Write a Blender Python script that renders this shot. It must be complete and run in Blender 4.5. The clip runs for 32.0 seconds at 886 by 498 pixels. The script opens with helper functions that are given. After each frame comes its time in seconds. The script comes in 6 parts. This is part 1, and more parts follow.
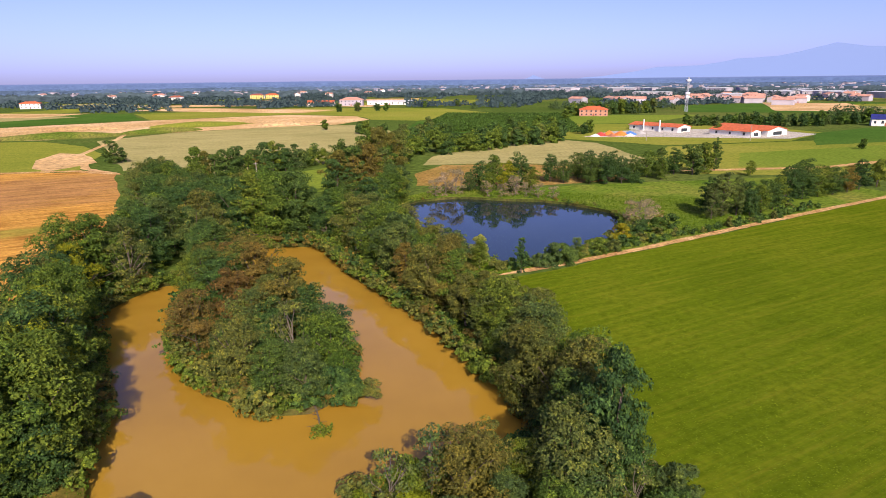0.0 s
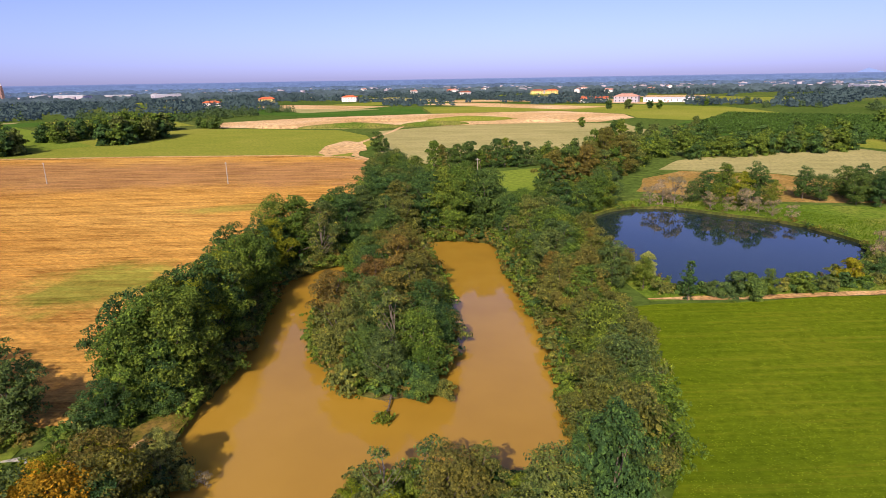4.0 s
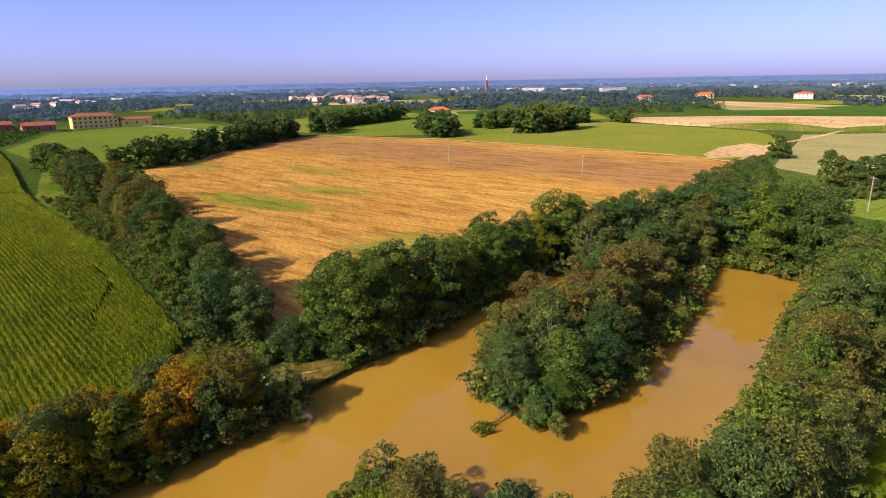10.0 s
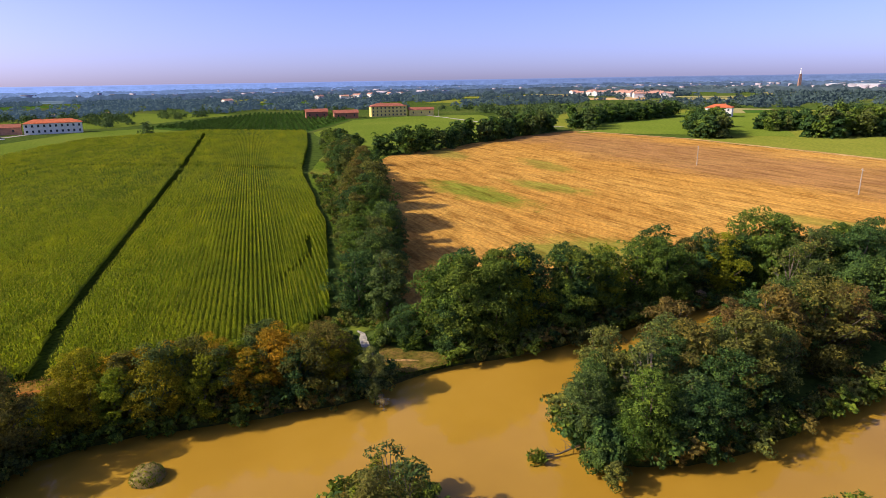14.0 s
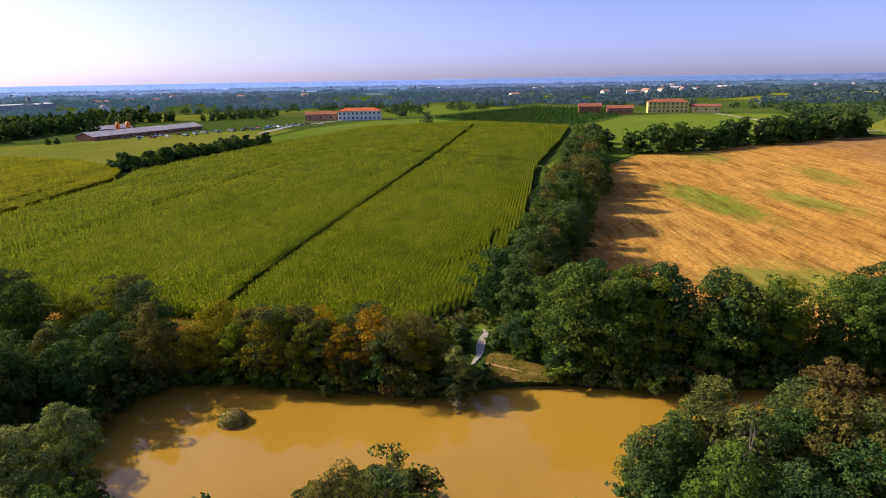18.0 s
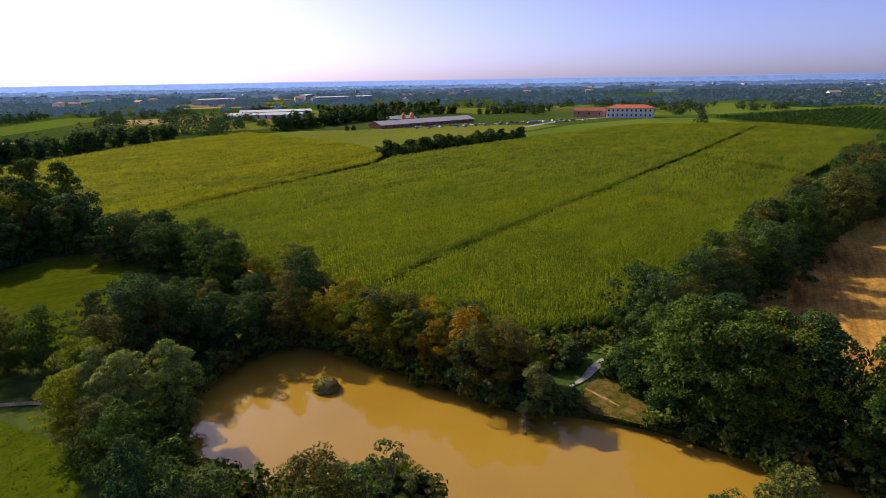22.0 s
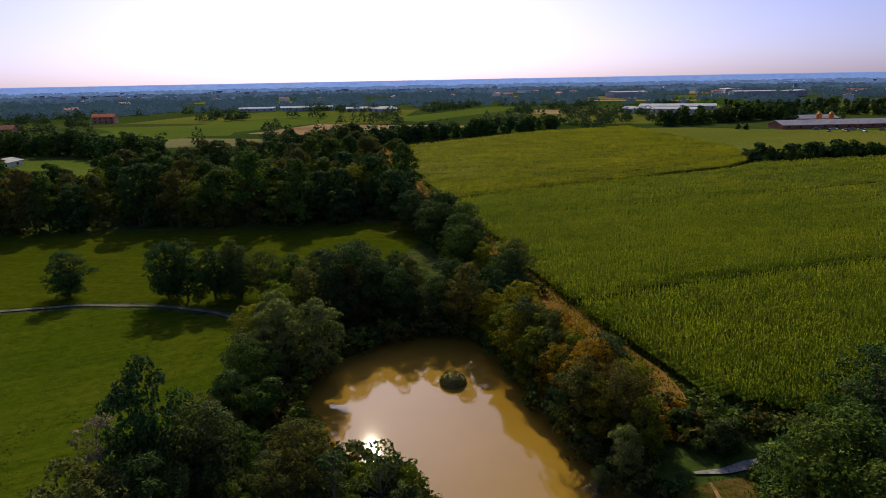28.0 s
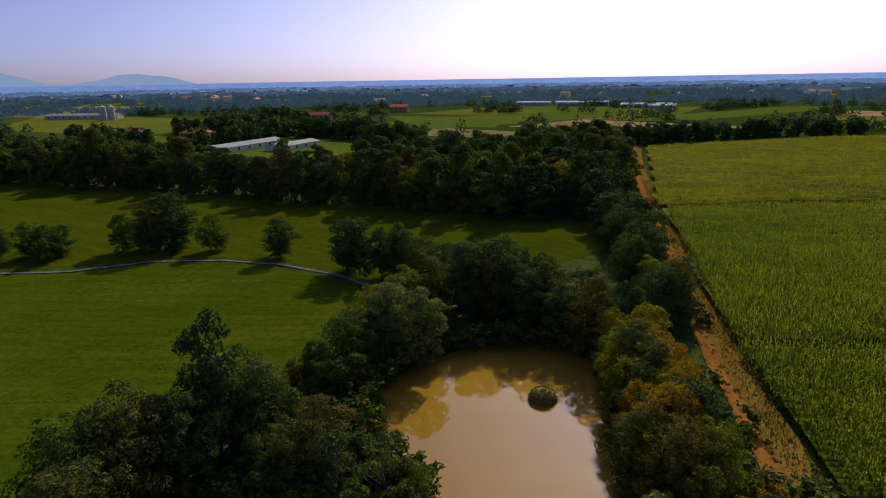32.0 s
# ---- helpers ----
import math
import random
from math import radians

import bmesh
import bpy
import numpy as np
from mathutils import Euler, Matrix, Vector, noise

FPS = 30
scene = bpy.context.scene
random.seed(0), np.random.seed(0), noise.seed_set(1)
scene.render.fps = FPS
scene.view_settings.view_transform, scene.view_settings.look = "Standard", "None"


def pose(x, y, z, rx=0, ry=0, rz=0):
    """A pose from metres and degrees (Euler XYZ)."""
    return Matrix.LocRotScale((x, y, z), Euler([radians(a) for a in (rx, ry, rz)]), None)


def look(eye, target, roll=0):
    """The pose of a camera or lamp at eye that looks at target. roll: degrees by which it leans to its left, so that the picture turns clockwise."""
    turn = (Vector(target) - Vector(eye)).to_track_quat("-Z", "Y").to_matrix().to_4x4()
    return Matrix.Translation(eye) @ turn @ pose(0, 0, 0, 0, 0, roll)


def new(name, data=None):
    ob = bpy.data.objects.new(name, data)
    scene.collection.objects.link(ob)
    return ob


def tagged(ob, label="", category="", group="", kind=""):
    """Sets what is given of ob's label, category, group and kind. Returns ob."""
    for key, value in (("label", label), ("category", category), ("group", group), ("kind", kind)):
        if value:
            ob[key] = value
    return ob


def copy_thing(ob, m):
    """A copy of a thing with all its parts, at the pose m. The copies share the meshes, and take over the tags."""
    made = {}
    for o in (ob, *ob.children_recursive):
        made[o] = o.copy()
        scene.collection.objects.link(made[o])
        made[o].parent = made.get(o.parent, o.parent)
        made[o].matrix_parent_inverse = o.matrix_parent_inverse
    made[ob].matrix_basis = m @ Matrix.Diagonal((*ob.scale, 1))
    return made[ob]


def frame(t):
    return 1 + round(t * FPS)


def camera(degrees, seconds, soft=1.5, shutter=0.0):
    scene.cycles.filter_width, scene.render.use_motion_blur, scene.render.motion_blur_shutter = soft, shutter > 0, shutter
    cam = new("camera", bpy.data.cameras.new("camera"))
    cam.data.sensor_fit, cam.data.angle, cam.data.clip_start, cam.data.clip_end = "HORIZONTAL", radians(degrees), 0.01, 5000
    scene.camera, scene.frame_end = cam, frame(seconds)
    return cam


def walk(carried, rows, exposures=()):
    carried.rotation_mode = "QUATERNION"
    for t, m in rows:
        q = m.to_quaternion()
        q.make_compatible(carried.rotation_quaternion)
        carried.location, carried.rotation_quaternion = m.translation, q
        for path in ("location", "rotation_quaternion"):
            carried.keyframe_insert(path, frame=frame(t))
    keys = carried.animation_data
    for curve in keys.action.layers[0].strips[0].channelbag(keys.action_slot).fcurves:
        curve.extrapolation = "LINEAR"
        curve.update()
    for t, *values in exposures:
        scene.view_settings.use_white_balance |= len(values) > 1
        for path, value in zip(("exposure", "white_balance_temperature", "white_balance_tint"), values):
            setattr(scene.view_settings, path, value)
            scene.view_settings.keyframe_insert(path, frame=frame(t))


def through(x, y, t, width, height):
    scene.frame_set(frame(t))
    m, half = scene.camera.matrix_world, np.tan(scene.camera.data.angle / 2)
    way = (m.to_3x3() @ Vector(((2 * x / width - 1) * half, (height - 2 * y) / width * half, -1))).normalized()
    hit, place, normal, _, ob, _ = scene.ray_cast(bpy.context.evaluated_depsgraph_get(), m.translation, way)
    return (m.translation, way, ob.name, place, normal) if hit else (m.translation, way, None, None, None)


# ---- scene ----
cam = camera(72.5, 32.0, soft=0.55)
PATH = [
    (0, pose(0.127, -24.936, 32.437, 74.317, 0.602, -0.130)),
    (1, pose(4.497, -24.560, 32.439, 74.340, 0.808, 6.376)),
    (2, pose(9.361, -23.636, 32.839, 74.290, 0.864, 12.879)),
    (2.5, pose(11.748, -22.953, 33.039, 74.263, 0.876, 16.136)),
    (4.5, pose(20.294, -18.748, 33.425, 74.234, 0.941, 29.249)),
    (5, pose(22.163, -17.348, 33.424, 74.247, 0.964, 32.647)),
    (6, pose(25.616, -14.173, 33.364, 74.287, 1.005, 39.905)),
    (7, pose(28.713, -10.560, 33.287, 74.334, 1.032, 46.583)),
    (8, pose(31.450, -6.583, 33.242, 74.374, 1.037, 53.007)),
    (9, pose(33.778, -2.322, 33.249, 74.400, 1.021, 59.440)),
    (10, pose(35.622, 2.145, 33.297, 74.407, 0.989, 66.126)),
    (11, pose(36.900, 6.742, 33.360, 74.397, 0.952, 72.867)),
    (12, pose(37.546, 11.400, 33.404, 74.375, 0.918, 79.172)),
    (13, pose(37.521, 16.055, 33.400, 74.345, 0.895, 85.765)),
    (14, pose(36.825, 20.650, 33.333, 74.315, 0.884, 92.339)),
    (14.5, pose(36.235, 22.908, 33.274, 74.302, 0.884, 95.641)),
    (16.5, pose(32.465, 31.545, 32.919, 74.267, 0.904, 108.978)),
    (17, pose(31.223, 33.577, 32.817, 74.264, 0.911, 112.373)),
    (18, pose(28.458, 37.454, 32.626, 74.265, 0.921, 119.015)),
    (19, pose(25.383, 41.046, 32.479, 74.272, 0.924, 125.722)),
    (20, pose(22.055, 44.310, 32.400, 74.283, 0.920, 132.503)),
    (21, pose(18.506, 47.205, 32.398, 74.293, 0.912, 138.951)),
    (22, pose(14.739, 49.687, 32.464, 74.302, 0.905, 145.469)),
    (23, pose(10.742, 51.712, 32.572, 74.306, 0.908, 151.910)),
    (24, pose(6.505, 53.236, 32.684, 74.307, 0.924, 158.240)),
    (25, pose(2.037, 54.221, 32.759, 74.305, 0.957, 164.521)),
    (25.5, pose(-0.269, 54.502, 32.771, 74.303, 0.977, 167.730)),
    (27.5, pose(-9.668, 54.170, 32.604, 74.301, 1.043, 180.420)),
    (28, pose(-11.966, 53.728, 32.517, 74.302, 1.042, 183.591)),
    (29, pose(-16.356, 52.451, 32.328, 74.306, 1.006, 190.081)),
    (30, pose(-20.409, 50.723, 32.176, 74.309, 0.924, 196.854)),
    (31, pose(-24.273, 48.691, 32.119, 74.305, 0.846, 203.595)),
    (32, pose(-28.580, 46.575, 32.149, 74.289, 0.912, 209.972)),
]
EXPOSURES = [(0, 0.05, 6500, 13), (6, 0.03, 6500, 12), (13, 0.15, 6600, 9), (19, 0.10, 6700, 5), (25, -0.62, 6600, 3), (32, -0.95, 6500, 0)]
SKY_HAZE = 0.6
SKY_STRENGTH, SUN_STRENGTH = 0.188, 5.8
walk(cam, PATH, EXPOSURES)

# ---- world, sun, exposure ----
SUN_AZ, SUN_EL = radians(168.0), radians(34.0)
world = bpy.data.worlds.new("sky")
scene.world = world
world.use_nodes = True
wn, wl = world.node_tree.nodes, world.node_tree.links
layers = []
for air, dust, ozone, tint in ((0.5, 0.5, 1.0, (0.89, 0.735, 1.26, 1)), (0.5, 2.8, 0.6, (0.90, 0.90, 1.26, 1))):
    sky = wn.new("ShaderNodeTexSky")
    sky.sky_type = "NISHITA"
    sky.sun_disc = False
    sky.sun_elevation, sky.sun_rotation = SUN_EL, SUN_AZ
    sky.altitude, sky.air_density, sky.dust_density, sky.ozone_density = 100, air, dust, ozone
    tone = wn.new("ShaderNodeMix")
    tone.data_type, tone.blend_type = "RGBA", "MULTIPLY"
    tone.inputs[0].default_value = 1.0
    tone.inputs[7].default_value = tint
    wl.new(sky.outputs[0], tone.inputs[6])
    layers.append(tone)
both = wn.new("ShaderNodeMix")
both.data_type, both.blend_type = "RGBA", "MIX"
both.inputs[0].default_value = SKY_HAZE
wl.new(layers[0].outputs[2], both.inputs[6])
wl.new(layers[1].outputs[2], both.inputs[7])
wl.new(both.outputs[2], wn["Background"].inputs["Color"])
wn["Background"].inputs["Strength"].default_value = SKY_STRENGTH

sun_data = bpy.data.lights.new("sun", "SUN")
sun_data.energy, sun_data.angle, sun_data.color = SUN_STRENGTH, radians(0.53), (1.0, 0.85, 0.61)
sun = new("sun", sun_data)
sun.matrix_world = look((0, 0, 0), (-math.sin(SUN_AZ) * math.cos(SUN_EL), -math.cos(SUN_AZ) * math.cos(SUN_EL), -math.sin(SUN_EL)))
sun.location = (20, -60, 120)


# ---- materials ----
def material(name, rough=0.8, spec=0.3):
    m = bpy.data.materials.new(name)
    m.use_nodes = True
    b = m.node_tree.nodes["Principled BSDF"]
    b.inputs["Roughness"].default_value = rough
    b.inputs["Specular IOR Level"].default_value = spec
    return m, m.node_tree.nodes, m.node_tree.links, b


def coords(n, l, stretch=(1, 1, 1), turn=0.0, world_space=True):
    mp = n.new("ShaderNodeMapping")
    mp.inputs["Scale"].default_value = stretch
    if world_space:
        g = n.new("ShaderNodeNewGeometry")
        rot = n.new("ShaderNodeVectorRotate")
        rot.rotation_type = "Z_AXIS"
        rot.inputs["Angle"].default_value = turn
        l.new(g.outputs["Position"], rot.inputs["Vector"])
        l.new(rot.outputs[0], mp.inputs["Vector"])
    else:
        c = n.new("ShaderNodeTexCoord")
        l.new(c.outputs["Object"], mp.inputs["Vector"])
    return mp.outputs[0]


def noise_node(n, l, vec, scale, detail=3.0, rough=0.55):
    t = n.new("ShaderNodeTexNoise")
    t.inputs["Scale"].default_value, t.inputs["Detail"].default_value, t.inputs["Roughness"].default_value = scale, detail, rough
    l.new(vec, t.inputs["Vector"])
    return t.outputs["Fac"]


def ramp(n, l, fac, stops):
    r = n.new("ShaderNodeValToRGB")
    while len(r.color_ramp.elements) < len(stops):
        r.color_ramp.elements.new(0.5)
    for e, (p, c) in zip(r.color_ramp.elements, stops):
        e.position, e.color = p, (*c, 1)
    l.new(fac, r.inputs[0])
    return r.outputs[0]


def mix(n, l, fac, a, b, mode="MIX"):
    x = n.new("ShaderNodeMix")
    x.data_type, x.blend_type = "RGBA", mode
    for sock, v in ((x.inputs[0], fac), (x.inputs[6], a), (x.inputs[7], b)):
        if isinstance(v, (int, float)):
            sock.default_value = v
        elif isinstance(v, tuple):
            sock.default_value = (*v, 1) if len(v) == 3 else v
        else:
            l.new(v, sock)
    return x.outputs[2]


def bump(n, l, b, height, strength, dist):
    k = n.new("ShaderNodeBump")
    k.inputs["Strength"].default_value, k.inputs["Distance"].default_value = strength, dist
    l.new(height, k.inputs["Height"])
    l.new(k.outputs[0], b.inputs["Normal"])


def blotch(n, l, v, centre, radii, turn, wobble):
    """A soft, uneven patch round a place: 1 inside, 0 outside."""
    sub = n.new("ShaderNodeVectorMath")
    sub.operation = "SUBTRACT"
    l.new(v, sub.inputs[0])
    sub.inputs[1].default_value = (*centre, 0)
    rot = n.new("ShaderNodeVectorRotate")
    rot.rotation_type = "Z_AXIS"
    rot.inputs["Angle"].default_value = turn
    l.new(sub.outputs[0], rot.inputs["Vector"])
    div = n.new("ShaderNodeVectorMath")
    div.operation = "DIVIDE"
    l.new(rot.outputs[0], div.inputs[0])
    div.inputs[1].default_value = (*radii, 1e6)
    ln = n.new("ShaderNodeVectorMath")
    ln.operation = "LENGTH"
    l.new(div.outputs[0], ln.inputs[0])
    nz = noise_node(n, l, v, wobble, 5.0, 0.7)
    add = n.new("ShaderNodeMath")
    add.operation = "MULTIPLY_ADD"
    l.new(nz, add.inputs[0])
    add.inputs[1].default_value = 1.6
    l.new(ln.outputs["Value"], add.inputs[2])
    mr = n.new("ShaderNodeMapRange")
    l.new(add.outputs[0], mr.inputs["Value"])
    mr.inputs["From Min"].default_value, mr.inputs["From Max"].default_value = 1.9, 1.35
    mr.clamp = True
    return mr.outputs[0]


def ground_mat(name, low, mid, high, patch=0.03, grain=1.6, stripe=0.0, turn=0.0, width=4.0, stripe_col=None, rough=0.95, spots=(), lines=()):
    """Soil or grass: wide patches, fine grain and, where stripe is given, working rows of that width."""
    m, n, l, b = material(name, rough, 0.0)
    b.inputs["Diffuse Roughness"].default_value = 0.3
    v = coords(n, l)
    big = noise_node(n, l, v, patch, 4.0)
    col = ramp(n, l, big, [(0.3, low), (0.5, mid), (0.72, high)])
    fine = noise_node(n, l, v, grain, 5.0, 0.7)
    col = mix(n, l, 0.8, col, ramp(n, l, fine, [(0.36, (0.42, 0.45, 0.4)), (0.5, (1, 1, 1)), (0.64, (1.5, 1.42, 1.2))]), "MULTIPLY")
    h = fine
    if stripe:
        sv = coords(n, l, (0.04, 1 / width, 1), turn)
        s1 = noise_node(n, l, sv, 1.0, 4.0, 0.75)
        col = mix(n, l, stripe, col, ramp(n, l, s1, [(0.3, stripe_col or low), (0.5, mid), (0.68, high)]))
    for angle, gap, strength, c in lines:
        fine_rows = noise_node(n, l, coords(n, l, (0.05, 1 / gap, 1), radians(angle)), 1.0, 5.0, 0.8)
        col = mix(n, l, strength, col, ramp(n, l, fine_rows, [(0.38, c), (0.5, (1, 1, 1)), (0.62, (1.25, 1.2, 1.1))]), "MULTIPLY")
    for centre, radii, angle, wobble, c, share in spots:
        f = blotch(n, l, v, centre, radii, radians(angle), wobble)
        tint = mix(n, l, 1.0, ramp(n, l, noise_node(n, l, coords(n, l, (0.05, 0.3, 1), radians(-26)), 1.0, 4.0, 0.75), [(0.34, tuple(q * 0.5 for q in c)), (0.66, tuple(q * 1.6 for q in c))]), ramp(n, l, fine, [(0.25, (0.7, 0.7, 0.7)), (0.8, (1.25, 1.25, 1.2))]), "MULTIPLY")
        k = n.new("ShaderNodeMath")
        k.operation = "MULTIPLY"
        k.inputs[1].default_value = share
        l.new(f, k.inputs[0])
        col = mix(n, l, k.outputs[0], col, tint)
    l.new(col, b.inputs["Base Color"])
    bump(n, l, b, h, 0.5, 0.15)
    return m


def leaf_mat(name, cols, gloss=0.75, through=0.12, vary=1.0, broad=0.0):
    """Leaves: a hue for each tree, a shade for each leaf and each bough, and light through the blade; broad: patches across a field."""
    m, n, l, b = material(name, gloss, 0.04)
    b.inputs["Diffuse Roughness"].default_value = 0.3
    info = n.new("ShaderNodeObjectInfo")
    geo = n.new("ShaderNodeNewGeometry")
    a = ramp(n, l, info.outputs["Random"], [(0.0, cols[0]), (0.5, cols[1]), (1.0, cols[2])])
    s = ramp(n, l, geo.outputs["Random Per Island"], [(0.0, tuple(1 - 0.34 * vary for _ in range(3))), (0.6, (1.0, 1.0, 1.0)), (1.0, (1 + 0.36 * vary, 1 + 0.32 * vary, 1 + 0.15 * vary))])
    v = coords(n, l)
    big = noise_node(n, l, v, 0.35, 2.0)
    col = mix(n, l, 1.0, a, s, "MULTIPLY")
    speck = noise_node(n, l, v, 7.0, 3.0, 0.7)
    col = mix(n, l, 0.8 * vary, col, ramp(n, l, speck, [(0.35, (0.45, 0.5, 0.5)), (0.5, (1, 1, 1)), (0.68, (1.7, 1.6, 1.3))]), "MULTIPLY")
    col = mix(n, l, 0.7, col, ramp(n, l, big, [(0.3, (0.72, 0.78, 0.75)), (0.7, (1.25, 1.2, 1.0))]), "MULTIPLY")
    bough = noise_node(n, l, v, 1.3, 2.0)
    col = mix(n, l, 0.7 * vary, col, ramp(n, l, bough, [(0.32, (0.62, 0.70, 0.80)), (0.5, (1, 1, 1)), (0.68, (1.58, 1.40, 0.95))]), "MULTIPLY")
    if broad:
        far = noise_node(n, l, coords(n, l, (0.018, 0.045, 1), radians(-19.4)), 1.0, 4.0, 0.65)
        col = mix(n, l, broad, col, ramp(n, l, far, [(0.34, (0.58, 0.72, 0.9)), (0.5, (1, 1, 1)), (0.66, (1.38, 1.22, 0.95))]), "MULTIPLY")
        waves = noise_node(n, l, coords(n, l, (0.07, 0.16, 1), radians(-19.4)), 1.0, 3.0, 0.6)
        col = mix(n, l, broad, col, ramp(n, l, waves, [(0.36, (0.62, 0.70, 0.8)), (0.5, (1, 1, 1)), (0.64, (1.36, 1.26, 1.0))]), "MULTIPLY")
    l.new(col, b.inputs["Base Color"])
    tr = n.new("ShaderNodeBsdfTranslucent")
    l.new(mix(n, l, 1.0, col, (1.3, 1.45, 0.7), "MULTIPLY"), tr.inputs["Color"])
    ms = n.new("ShaderNodeMixShader")
    ms.inputs[0].default_value = through
    l.new(b.outputs[0], ms.inputs[1])
    l.new(tr.outputs[0], ms.inputs[2])
    l.new(ms.outputs[0], n["Material Output"].inputs["Surface"])
    return m


def plain_mat(name, col, rough=0.7, var=0.25, scale=1.5, metal=0.0, spec=0.3):
    m, n, l, b = material(name, rough, spec)
    v = coords(n, l)
    f = noise_node(n, l, v, scale, 5.0, 0.65)
    lo = tuple(c * (1 - var) for c in col)
    hi = tuple(min(1, c * (1 + var)) for c in col)
    l.new(ramp(n, l, f, [(0.3, lo), (0.7, hi)]), b.inputs["Base Color"])
    b.inputs["Metallic"].default_value = metal
    bump(n, l, b, f, 0.2, 0.03)
    return m


def muddy_water_mat():
    m, n, l, b = material("muddy_water", 0.03, 0.8)
    v = coords(n, l)
    a = noise_node(n, l, v, 0.035, 4.0, 0.6)
    l.new(ramp(n, l, a, [(0.3, (0.30, 0.170, 0.021)), (0.52, (0.36, 0.208, 0.026)), (0.75, (0.41, 0.245, 0.037))]), b.inputs["Base Color"])
    b.inputs["IOR"].default_value = 1.33
    w = noise_node(n, l, v, 2.6, 4.0, 0.65)
    bump(n, l, b, w, 0.035, 0.02)
    return m


def clear_water_mat():
    m, n, l, b = material("pond_water", 0.03, 0.6)
    v = coords(n, l)
    a = noise_node(n, l, v, 0.05, 3.0)
    l.new(ramp(n, l, a, [(0.3, (0.010, 0.022, 0.028)), (0.7, (0.020, 0.034, 0.032))]), b.inputs["Base Color"])
    b.inputs["IOR"].default_value = 1.33
    w = noise_node(n, l, v, 2.0, 3.0)
    bump(n, l, b, w, 0.04, 0.04)
    return m


